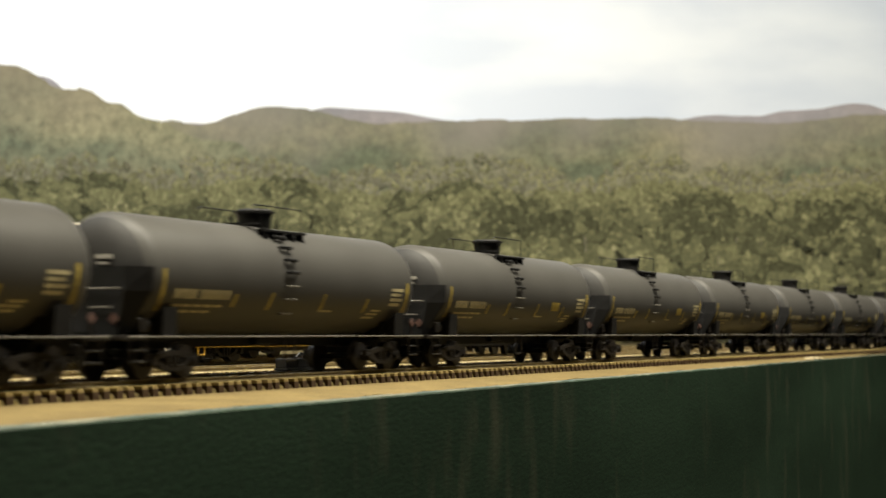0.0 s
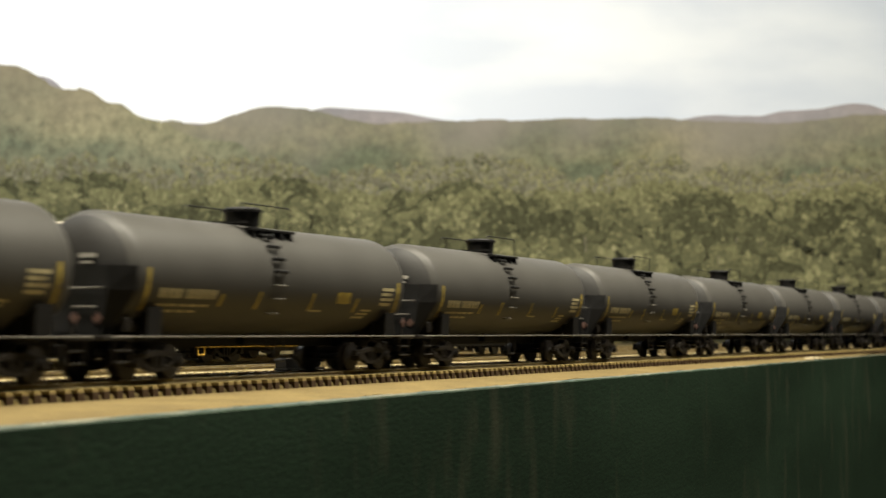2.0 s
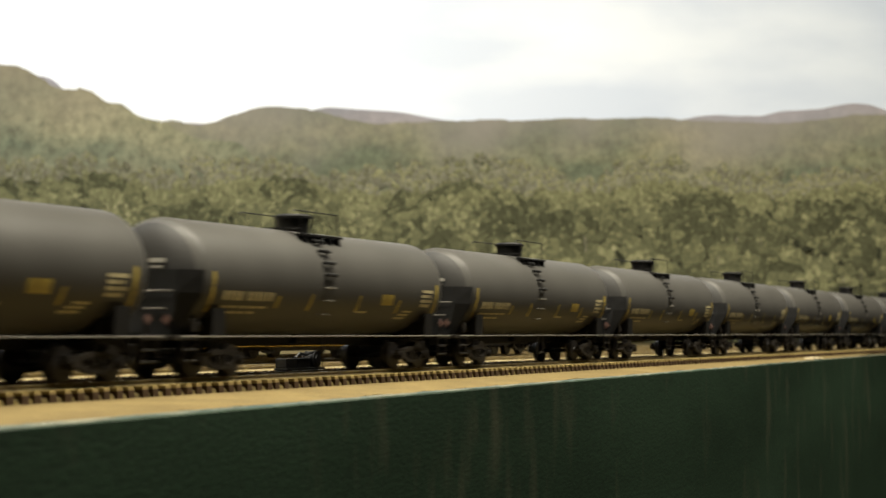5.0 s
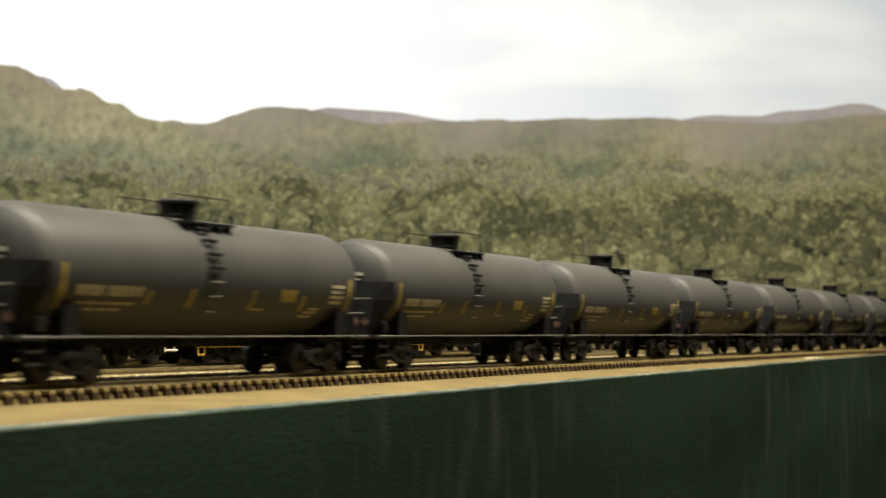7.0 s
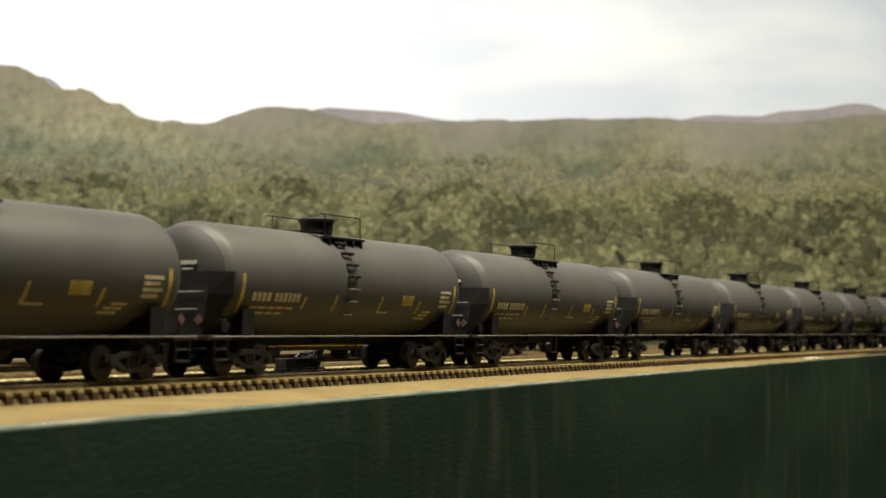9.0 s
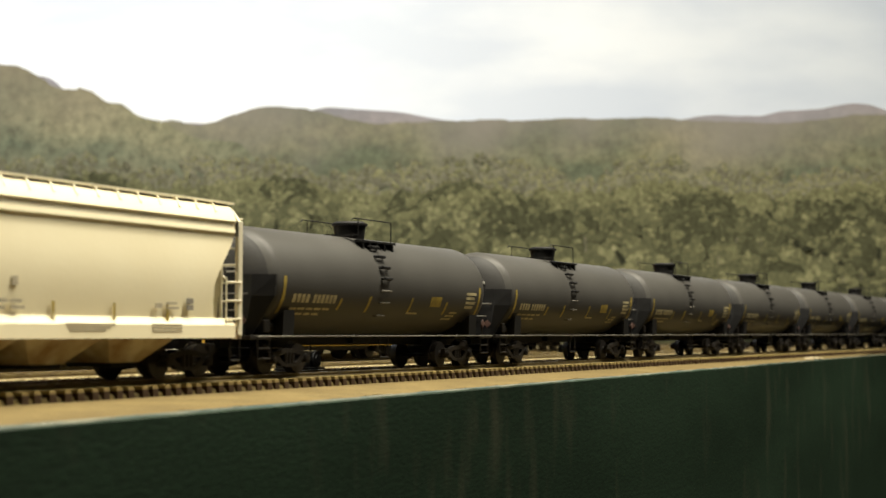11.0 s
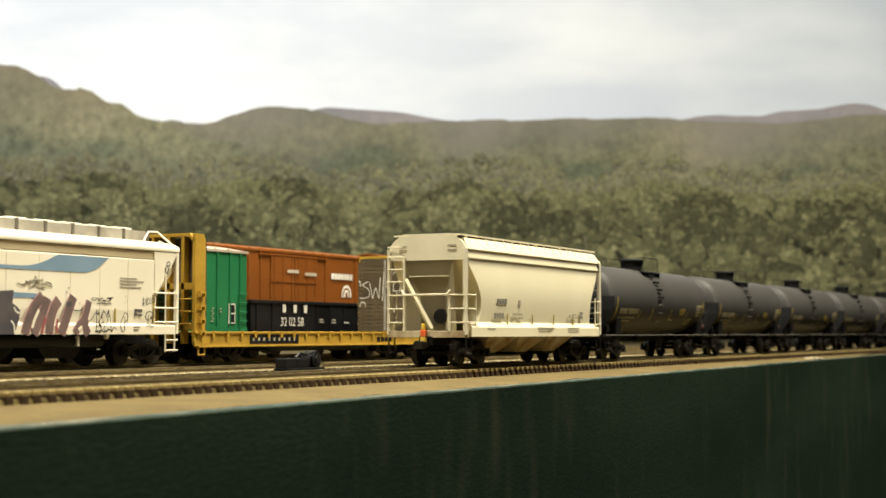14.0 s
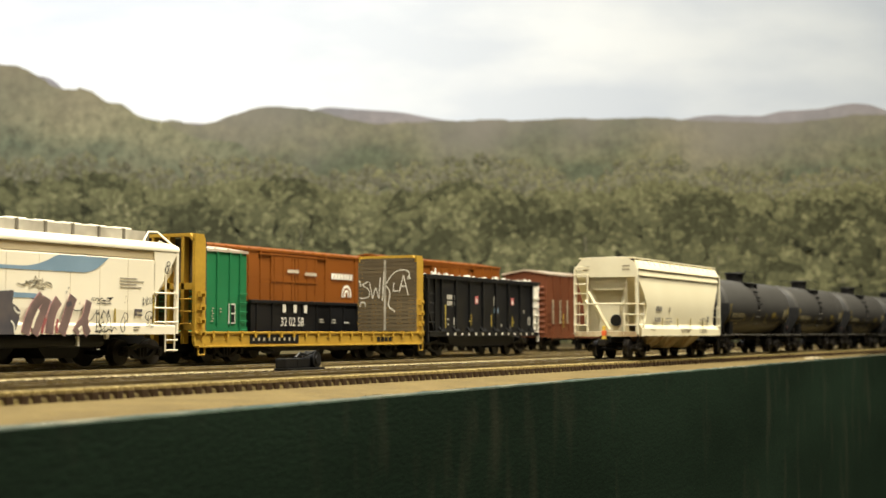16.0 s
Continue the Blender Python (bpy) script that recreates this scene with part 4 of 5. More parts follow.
for x in (41.0, 67.8, 92.2, 115.8):
    flat_marks("stripe", [(x - 0.5, x + 0.5, 16.8, 21.4)], -17.75, M_YELLOW, HOPPER, "small worn yellow stripe")
part("rear_lamp", boxes((-3.0, -1.2, -1.1, 1.1, 9.2, 11.8), (-2.9, -1.3, -0.8, 0.8, 14.6, 17.0), bevel=0.3), material("lamp_yellow", (0.75, 0.52, 0.06), 0.5), HOPPER, "yellow and orange end of train lamp")
part("lamp_lens", boxes((-3.1, -1.1, -1.2, 1.2, 11.8, 14.6), bevel=0.4), material("lamp_orange", (0.75, 0.13, 0.03), 0.4), HOPPER)


# ---------------------------------------------------------------- yard cars standing on the tracks behind
Y1, Y2, Y3 = 0.102, 0.153, 0.204
M_WCAR = material("hopper_white", (0.81, 0.755, 0.61), 0.5, 0, (0.75, 0.69, 0.545), 20, 0.05, 500)
# beige of seams and end sheet; at the roof edge, the overhang's painted-in shadow
M_BEIGE = material("roof_edge_shade_beige", (0.52, 0.43, 0.28), 0.6, 0, (0.44, 0.36, 0.22), 40)
M_BLUE = material("stripe_blue", (0.20, 0.30, 0.40), 0.55, 0, (0.16, 0.25, 0.34), 60)
M_TAG = material("tag_brown", (0.10, 0.070, 0.066), 0.6, 0, (0.19, 0.12, 0.11), 120)
M_TAGRED = material("tag_red", (0.42, 0.10, 0.10), 0.6, 0, (0.26, 0.08, 0.08), 140)
M_TAGPINK = material("tag_outline", (0.46, 0.26, 0.25), 0.6)
M_FYEL = material("flat_yellow", (0.45, 0.275, 0.030), 0.55, 0, (0.33, 0.195, 0.020), 45, 0.1, 600, 0.2, gloss=0.35)
M_WOOD = material("bulkhead_wood", (0.115, 0.088, 0.050), 0.75, 0, (0.075, 0.057, 0.033), 60, 0.3, 500, 0.3, (1, 0.2, 1), gloss=0.20)
M_GREEN = material("boxcar_green", (0.012, 0.155, 0.055), 0.5, 0, (0.010, 0.12, 0.042), 40, 0.05, 500, gloss=0.35)
M_BROWN = material("boxcar_brown", (0.185, 0.054, 0.0025), 0.62, 0, (0.152, 0.043, 0.002), 30, 0.05, 500, gloss=0.25)
M_RED = material("boxcar_red", (0.125, 0.038, 0.014), 0.6, 0, (0.090, 0.027, 0.010), 30, 0.05, 500, gloss=0.25)
M_COAL = material("hopper_black", (0.006, 0.006, 0.007), 0.5, 0, (0.004, 0.004, 0.004), 60, 0.05, 500, gloss=0.30)
M_LOAD = material("pale_load", (0.55, 0.52, 0.45), 0.9, 0, (0.20, 0.18, 0.15), 160, 0.8, 700, 0.5)
# pale boxcar roofs, the highlight along the roof line put into the colour
M_ROOFW = material("roof_pale", (0.50, 0.45, 0.36), 0.5, 0.1, (0.30, 0.20, 0.13), 40)
M_LETTER = material("lettering_white", (0.74, 0.71, 0.62), 0.6)
M_CLEAR = material("roof_walk_grey", (0.40, 0.375, 0.315), 0.35, 0, (0.24, 0.22, 0.18), 90)
M_POST = material("post_grey", (0.12, 0.105, 0.08), 0.6)
M_LINES = material("stencil_grey", (0.34, 0.31, 0.25), 0.6)
M_NAVY = material("tag_navy", (0.045, 0.042, 0.055), 0.6, 0, (0.09, 0.075, 0.075), 120)


def ribbon(bm, pts, width, y, axis="y"):
    """A painted stroke on an upright face: pts of (along, z); axis says which coordinate is fixed at y."""
    ps = [Vector(p) for p in pts]
    rows = []
    for i, p in enumerate(ps):
        d = (ps[min(i + 1, len(ps) - 1)] - ps[max(i - 1, 0)])
        d = d.normalized() if d.length > 1e-6 else Vector((1, 0))
        n = Vector((-d.y, d.x)) * width / 2
        rows.append([bm.verts.new((q.x, y, q.y) if axis == "y" else (y, q.x, q.y)) for q in (p + n, p - n)])
    for a, c in zip(rows, rows[1:]):
        bm.faces.new((a[0], c[0], c[1], a[1]))


def bend(pts, n=5):
    """A smooth line through a few points."""
    ps = [Vector(p) for p in pts]
    ps = [ps[0] * 2 - ps[1]] + ps + [ps[-1] * 2 - ps[-2]]
    out = []
    for a, b2, c, d in zip(ps, ps[1:], ps[2:], ps[3:]):
        for i in range(n):
            t = i / n
            out.append(tuple(0.5 * ((2 * b2) + (c - a) * t + (2 * a - 5 * b2 + 4 * c - d) * t * t + (3 * b2 - a - 3 * c + d) * t ** 3)))
    return out + [tuple(ps[-2])]


def arc(cx, cz, r, a0, a1, n=10, sx=1.0):
    return [(cx + sx * r * math.cos(radians(a0 + (a1 - a0) * i / n)), cz + r * math.sin(radians(a0 + (a1 - a0) * i / n))) for i in range(n + 1)]


def strokes(name, y, mat, parent, width, *paths, axis="y", label=""):
    bm = bmesh.new()
    for i, p in enumerate(paths):
        ribbon(bm, p, width, y - 0.004 * i, axis)
    return part(name, bm, mat, parent, label)


def scribble(rng, x, z, w, h, n):
    return [(x + w * (i / n) + rng.uniform(-0.2, 0.2) * w, z + rng.uniform(-0.5, 0.5) * h) for i in range(n + 1)]


def lettered(name, text, x, y, z, size, mat, parent):
    cu = bpy.data.curves.new(name, "FONT")
    cu.body, cu.size, cu.extrude = text, size / 1000, 0.00004
    tmp = new("tmp_text", cu)
    me = bpy.data.meshes.new_from_object(tmp.evaluated_get(bpy.context.evaluated_depsgraph_get()))
    bpy.data.objects.remove(tmp)
    me.materials.clear()
    me.materials.append(mat)
    ob = new(name, me)
    ob.parent = parent
    ob.matrix_basis = Matrix.Translation((x / 1000, y / 1000, z / 1000)) @ Matrix.Rotation(math.pi / 2, 4, "X")
    return ob


# ---- white covered hopper with graffiti
def white_hopper():
    car = thing("covered_hopper", Matrix.Translation((0, Y1, 0)), "white covered hopper with blue stripe and graffiti, standing in the yard", "hopper car")
    x0, x1 = 262.0, 496.0
    bm = bmesh.new()
    sec = [(-17.4, 16.8), (-17.8, 22), (-17.8, 41.2), (-16.6, 41.8), (-16.6, 45.2)]
    sec += [(-y, z) for y, z in reversed(sec)]
    bm_prism(bm, sec, "x", x0 + 12, 480.6)
    part("body", bm, M_WCAR, car)
    bm = bmesh.new()
    bm_prism(bm, [(-16.6, 45.0), (-18.0, 45.2), (-18.2, 46.2), (-17.6, 47.3), (-15.6, 48.2), (-9.5, 49.4), (9.5, 49.4), (15.6, 48.2), (17.6, 47.3), (18.2, 46.2), (18.0, 45.2), (16.6, 45.0)], "x", x0, x1)
    part("roof", bm, M_WCAR, car, smooth=True)
    for q in (-1, 1):
        part("roof_edge", boxes((x0 + 3, x1 - 0.6, min(q * 16.5, q * 17.3), max(q * 16.5, q * 17.3), 41.9, 44.9)), M_BEIGE, car)
        bm = bmesh.new()
        bm_prism(bm, [(q * 16.4, 12.8), (q * 18.6, 12.8), (q * 18.6, 16.0), (q * 17.6, 16.9), (q * 16.4, 16.9)][::q], "x", x0 + 3, x1 - 3)
        part("side_sill", bm, M_WCAR, car)
    # end bay: slope sheet, posts, ladders
    bm = bmesh.new()
    bm_prism(bm, [(x1 - 7, 46), (x1 - 1.5, 46), (x1 - 1.5, 38), (x1 - 13, 27), (x1 - 19, 16), (x1 - 24, 16)], "y", -16.4, 16.4)
    part("end_sheet", bm, M_BEIGE, car)
    for q in (-1, 1):
        bm = bmesh.new()
        bm_prism(bm, [(480.3, 16.8), (480.7, 16.8), (481.6, 28.4), (486.5, 33.8), (494.4, 43.6), (494.4, 45), (480.3, 45)], "y", q * 17.45 - 0.35, q * 17.45 + 0.35)
        part("side_slope", bm, M_WCAR, car)
        part("corner_post", boxes((x1 - 1.6, x1, min(q * 16.6, q * 17.9), max(q * 16.6, q * 17.9), 13, 46)), M_WCAR, car)
        part("ladder", rods(0.42, [(x1 - 9, q * 18.2, 6), (x1 - 9, q * 18.2, 36)], [(x1 - 3, q * 18.2, 6), (x1 - 3, q * 18.2, 30)], seg=5), M_WCAR, car)
        for z in (6.5, 10.5, 17.5, 23, 28.8):
            part("rung", rods(0.36, [(x1 - 16 if z > 12 else x1 - 9, q * 18.2, z), (x1 - 1, q * 18.2, z)], seg=5), M_WCAR, car)
        part("roof_rail", rods(0.4, [(x1 - 14, q * 11, 49), (x1 - 11, q * 11, 53.0), (x1 - 5, q * 11, 53.2), (x1 + 0.5, q * 16.5, 46.6)], [(x1 - 8, q * 14, 49.4), (x1 - 1, q * 16.8, 46)], seg=5), M_WCAR, car)
    # roof trough with pale see-through walk panels and hatch lids
    for i in range(15):
        a = 487 - i * 14.9
        part("roof_panel", boxes((a - 14.9, a - 0.3, -9.0, -8.6, 49.2, 53.3), (a - 14.9, a - 0.3, 8.6, 9.0, 49.2, 53.3), (a - 14.9, a - 0.3, -8.6, 8.6, 52.4, 52.8)), M_CLEAR, car)
        part("panel_post", boxes((a - 0.6, a + 0.5, -9.6, -8.3, 48.9, 53.7)), M_POST, car)
        if i > 0:
            part("hatch", boxes((a - 1.5, a + 9, -6, 6, 53.0, 54.4), bevel=0.4), M_WCAR, car)
    # under the sill
    bm = bmesh.new()
    bm_rod(bm, (x0 + 40, -14.2, 10.4), (x1 - 44, -14.2, 10.4), 2.4, 14)
    part("air_pipe", bm, M_COAL, car, "black round pipe under the sill")
    for i in range(4):
        a = x0 + 46 + i * 36
        bm = bmesh.new()
        bm_prism(bm, [(a, 13), (a + 34, 13), (a + 25, 4.2), (a + 9, 4.2)], "y", -12, 12)
        part("outlet_bay", bm, M_COAL, car)
    part("center_sill", boxes((x0 + 2, x1 - 2, -3, 3, 8.6, 12.4)), M_BLACK, car)
    part("door_latch", boxes((436, 437.2, -17.2, -16.2, 8.6, 12.0), (452, 453.6, -17.4, -16.2, 11, 13.2)), M_LETTER, car)
    for x in (x0 + 22, 480):
        add_truck(car, x, LIFT)
    add_coupler(car, 1, x1 - 2, x1 + 7)
    # paint: blue stripe
    f = -17.95
    bm = bmesh.new()
    rows = []
    for i in range(62):
        x = 300 + i * 2.5
        top = 36.5 + 4.7 * (1 if x > 424 else max(0.0, (x - 405) / 19) ** 2)
        low = 35.2 + (0 if x < 437 else 6.0 * min(1.0, (x - 437) / 15.0) ** 2.2)
        rows.append((bm.verts.new((x, f, low)), bm.verts.new((x, f, max(top, low + 0.01)))))
    for a, c in zip(rows, rows[1:]):
        bm.faces.new((a[0], c[0], c[1], a[1]))
    part("blue_stripe", bm, M_BLUE, car, "dull blue curved stripe")
    strokes("blue_stripe", f, M_BLUE, car, 1.7, bend([(300, 26.3), (380, 26.3), (408, 26.3), (416, 25.6), (421, 23.5)]))
    # graffiti: fat slanted letters with a pale outline, then thin tags
    fat = [bend([(406.8, 12.9), (408.6, 18), (411.6, 22.6), (415.6, 26.2)]), bend([(411.2, 12.9), (413.8, 17.5), (416.4, 22), (418.0, 25.6)]),
           bend([(419.0, 12.9), (419.8, 18.0), (421.4, 22), (424.0, 25.0)]), bend([(425.4, 12.9), (427.6, 17.5), (429.6, 22), (431.8, 26.4)]),
           bend([(433.0, 13.2), (435.4, 16.2), (438.0, 18.4), (440.4, 24.9)]), bend([(440.4, 12.9), (438.8, 15), (438.4, 18.2)])]
    for k, st in enumerate(fat):
        strokes("graffiti_outline", f - 0.72 - 0.01 * k, M_TAGPINK, car, 4.5 if k < 4 else 3.6, st, label="pinkish graffiti outline")
        strokes("graffiti_letter", f - 0.82 - 0.01 * k, M_TAG, car, 3.6 if k < 4 else 2.8, st, label="dark brown graffiti letter")
    bm = bmesh.new()
    bm.faces.new([bm.verts.new((x, f - 0.8, z)) for x, z in ((376, 26.4), (401.0, 27.9), (400.4, 23.4), (402.6, 22.4), (404.6, 20.6), (403.2, 16.6), (401.4, 12.8), (376, 12.8))])
    part("graffiti_block", bm, M_NAVY, car, "dark navy graffiti block")
    strokes("graffiti_fill", f - 0.92, M_TAGRED, car, 1.3, bend([(423.0, 13.2), (422.8, 15.6), (423.4, 18.2)]), bend([(415.2, 13.2), (416.2, 16.4), (417.2, 18.4)]))
    strokes("graffiti_fill", f - 0.9, M_WCAR, car, 1.2, bend([(410.2, 15), (411.6, 18.2), (413.6, 21.4)]), [(434.6, 14.4), (436.6, 15.6)])
    strokes("graffiti_fill", f - 0.94, M_NAVY, car, 1.6, [(428.0, 23.2), (430.6, 24.0)])
    strokes("graffiti_outline", f - 0.95, M_LETTER, car, 0.7, bend([(401.0, 22), (402.4, 20.4), (404.4, 20.2)]), bend([(399.6, 17.6), (401.2, 15.8), (401.4, 13.2)]))
    rng = random.Random(11)
    ink = M_BLACK
    strokes("graffiti_tag", f - 0.06, ink, car, 0.28, bend([(432.2, 22.6), (433.2, 21.5), (434.9, 21.3), (436.8, 21.6), (438.1, 22.6)]), [(433.4, 23.4), (433.5, 24.2)], [(436.2, 23.6), (436.3, 24.4)], [(428.8, 27.4), (428.9, 28.4)],
            [(430.0, 28.8), (430.1, 29.8)], bend([(440.8, 17.4), (442.8, 18.4), (445.2, 20.8), (446.6, 21.8)]), label="thin black graffiti marks")
    strokes("graffiti_tag", f - 0.75, ink, car, 0.34, scribble(rng, 444.8, 20.2, 7.0, 3.4, 22), scribble(rng, 445.2, 16.6, 5.6, 5.0, 18), scribble(rng, 444.8, 14.0, 7.4, 1.8, 16), bend([(444.6, 21.8), (444.8, 18), (444.6, 13.4)]),
            bend([(451.4, 21.6), (452.6, 18.6), (453.4, 13.6)]), bend([(453.4, 13.6), (455, 15.4), (456.4, 14.6)]), label="thin black graffiti tag")
    strokes("graffiti_tag", f - 0.07, ink, car, 0.3, scribble(rng, 445.2, 25.6, 9.6, 1.7, 20), scribble(rng, 446.0, 23.9, 7.0, 1.3, 14), [(442.6, 25.2), (443.2, 26.4), (443.6, 25.0)])
    strokes("graffiti_tag", f - 0.77, ink, car, 0.32, bend([(461.0, 21.0), (459.6, 18.6), (458.8, 16.2), (459.6, 13.8), (461.2, 14.6), (461.0, 17), (463.0, 18.6), (462.6, 20.4), (461.0, 21.0)]), bend([(460.2, 19.4), (461.2, 18.4), (461.0, 16)]))
    strokes("graffiti_tag", f - 0.08, ink, car, 0.3, [(473.2, 23.8), (473.3, 27.0), (474.6, 25.8), (473.2, 23.9)], [(475.2, 24.0), (475.5, 27.2), (476.4, 26.4), (475.4, 25.6), (476.6, 24.6), (475.2, 24.1)], [(477.5, 27.0), (477.2, 24.6), (478.4, 24.8)], arc(479.4, 25.8, 0.9, 0, 360, 9))
    strokes("graffiti_tag", f - 0.79, ink, car, 0.34, bend([(473.4, 19.6), (474.8, 21.2), (477.2, 21.4), (478.7, 20.4), (478.0, 17.6), (478.6, 15.8)]), scribble(rng, 473.6, 18.8, 4.2, 2.6, 14), scribble(rng, 474.0, 16.4, 3.8, 1.8, 12))
    strokes("graffiti_tag", f - 0.09, ink, car, 0.3, arc(489.0, 40.4, 1.0, 0, 360, 9), scribble(rng, 487.2, 37.8, 2.2, 2.6, 10), arc(488.4, 38.0, 1.5, 60, 300, 8))
    strokes("graffiti_tag", f - 0.05, M_FAINT, car, 0.45, scribble(rng, 406, 30.4, 14, 2.8, 34), scribble(rng, 411, 31.4, 5, 4.4, 9), scribble(rng, 409, 29.4, 8, 1.4, 12))
    strokes("graffiti_tag", f - 0.06, M_FAINT, car, 0.3, [(462.6, 26.2), (462.8, 27.4)], [(463.6, 25.0), (463.7, 26)], [(462.0, 24.4), (462.2, 25.2)])
    flat_marks("lettering", [(459.0, 459.0 + w, 33.75 - i * 1.12, 34.1 - i * 1.12) for i, w in enumerate((10.4, 14.6, 9.8, 13.0))], f, M_LINES, car, "small dark stencilled lines")
    flat_marks("lettering", [(466.6, 470.4 - i, 15.4 - 1.1 * i, 15.7 - 1.1 * i) for i in range(2)], f - 0.75, M_POST, car)
    flat_marks("stencil_square", [(468.1, 469.6, 19.8, 21.0), (470.0, 472.6, 19.8, 20.4), (468.1, 472.6, 21.2, 22.4)], f, M_NAVY, car)
    flat_marks("stripe", [(456.0, 456.8, 17.2, 22.4)], f - 0.02, M_YELLOW, car)
    flat_marks("stripe", [(479.2, 480.2, 17.2, 28.2)], f - 0.02, M_YELLOW, car)
    for x in (398, 414.5, 431, 447.5, 464):
        flat_marks("side_seam", [(x - 0.08, x + 0.08, 17.2, 41.0)], -17.8, M_BEIGE, car)
    return car


white_hopper()


# ---- yellow bulkhead flat car
def bulkhead_flat():
    car = thing("bulkhead_flat_car", Matrix.Translation((0, Y1, 0)), "empty yellow bulkhead flat car with slatted end walls", "flat car")
    x0, x1 = 507.8, 710.5
    part("deck", boxes((x0 + 6, x1 - 4, -16.5, 16.5, 12.2, 13.6)), M_WOOD, car)
    for q in (-1, 1):
        part("side_sill", boxes((x0, x1, min(q * 16.4, q * 17.4), max(q * 16.4, q * 17.4), 8.0, 13.4), (x0, x1, min(q * 15.4, q * 18.0), max(q * 15.4, q * 18.0), 13.0, 13.9), (x0 + 2, x1 - 2, min(q * 15.6, q * 18), max(q * 15.6, q * 18), 7.4, 8.2), bevel=0.15), M_FYEL, car)
        me = finish(boxes((-0.7, 0.7, -0.5, 0.5, -1.2, 1.0), (-0.3, 0.3, -0.6, 0, 1.0, 1.7)), "stake_pocket", M_FYEL)
        for i in range(18):
            share("stake_pocket", me, car, Matrix.Translation(((520 + i * 10.4) / 1000, q * 0.0178, 0.0125)))
        for x in (x0 + 2.5, x1 - 5):
            part("corner_step", rods(0.45, [(x, q * 17.2, 9), (x, q * 17.2, 4.4), (x + 4.5, q * 17.2, 4.4), (x + 4.5, q * 17.2, 9)], seg=5), M_FYEL, car)
    for a, b2, inner in ((x0, x0 + 7.2, 1), (x1 - 7.2, x1, -1)):
        # bulkhead: corner posts, top beam, boards on the inner face, frame on the outer face
        face = b2 if inner > 0 else a
        for q in (-1, 1):
            bm = bmesh.new()
            bm_prism(bm, [(a, 9), (b2, 9), (b2, 51.0), (b2 - 1.2, 53.6), (a, 53.6)], "y", q * 16.6 - 0.7, q * 16.6 + 0.7)
            part("bulkhead_post", bm, M_FYEL, car)
            me = finish(boxes((-1.8, 1.8, -0.9, 0.9, -0.5, 0.5), (-1.8, -1.2, -0.9, 0.9, -1.8, 0.5), (1.2, 1.8, -0.9, 0.9, -1.8, 0.5)), "post_rung", M_FYEL)
            for z in (14, 19, 24.4, 29.8):
                share("post_rung", me, car, Matrix.Translation(((a + b2) / 2000, q * 0.018, z / 1000)))
        bm = bmesh.new()
        bm_prism(bm, [(-17.2, 50.6), (-14.4, 53.8), (14.4, 53.8), (17.2, 50.6), (15.6, 50.6), (13.8, 52.4), (-13.8, 52.4), (-15.6, 50.6)], "x", a, b2)
        part("top_beam", bm, M_FYEL, car)
        for i in range(19):
            z = 14.4 + i * 2.0
            k = face + inner * 0.9
            w = 17.2 if z < 49 else 15.8
            part("board", boxes((min(face, k), max(face, k), -w, w, z, z + 1.82)), M_WOOD, car)
        o = a if inner > 0 else b2
        for y in (-11, -4, 4, 11):
            part("frame_post", boxes((min(o, o + inner * 3.5), max(o, o + inner * 3.5), y - 0.7, y + 0.7, 9, 52.6)), M_FYEL, car)
        for z in (31, 14.5):
            part("frame_beam", boxes((min(o, o + inner * 4), max(o, o + inner * 4), -16, 16, z, z + 2.6)), M_FYEL, car)
        for z in (17, 22, 27):
            part("end_rung", rods(0.35, [(o - inner * 0.8, -16, z), (o - inner * 0.8, -8, z)], seg=5), M_FYEL, car)
        part("back_board", boxes((min(o + inner * 4.2, o + inner * 5.0), max(o + inner * 4.2, o + inner * 5.0), -15.6, 15.6, 33, 52)), M_WOOD, car)
    # tag scratched on the far end wall's boards
    fx = x1 - 7.2 - 1.02
    strokes("post_strap", fx - 0.1, M_CLEAR, car, 1.3, [(1.0, 14.6), (1.0, 51.4)], axis="x", label="pale upright strap")
    chalk = [[(16.3, 41.1), (15.3, 37.9)], bend([(10.9, 40.4), (14.3, 38.5), (10.9, 36.3), (10.5, 32.7), (13.8, 31.5), (16.3, 31.8)]), bend([(16.0, 27.0), (15.3, 29.2), (13.1, 29.2), (12.6, 27.0)]),
             [(10.2, 39.8), (8.4, 31.4)], [(8.4, 31.4), (6.5, 37.2)], [(6.5, 37.2), (4.6, 31.4)], [(4.6, 31.4), (3.7, 42.2)], [(1.6, 45.3), (2.6, 30.1)], bend([(2.4, 33.0), (1.2, 37.7), (-4.3, 44.6), (-10.0, 46.2), (-13.3, 44.6), (-13.1, 41.9)]), [(-14.2, 41.6), (-12.8, 43.0), (-12.2, 41.6), (-14.2, 41.6)],
             bend([(1.0, 38.6), (-1.4, 36.0), (-1.9, 32.6), (-1.2, 27.6), (-5.0, 24.4)]), [(-4.3, 39.4), (-4.0, 35.1)], [(-4.0, 35.1), (-6.8, 35.3)], [(-7.4, 34.4), (-10.0, 43.3)], [(-10.0, 43.3), (-12.8, 33.1)], [(-8.6, 37.6), (-11.7, 37.8)]]
    strokes("chalk_tag", fx, M_LETTER, car, 0.5, *chalk, axis="x", label="white scratched graffiti tag")
    part("center_sill", boxes((x0 + 4, x1 - 4, -3.5, 3.5, 5.6, 12.2)), M_BLACK, car)
    bm = bmesh.new()
    bm_prism(bm, [(560, 8.2), (660, 8.2), (650, 5.4), (570, 5.4)], "y", -16, -14.6)
    part("fish_belly", bm, M_TRUCK, car)
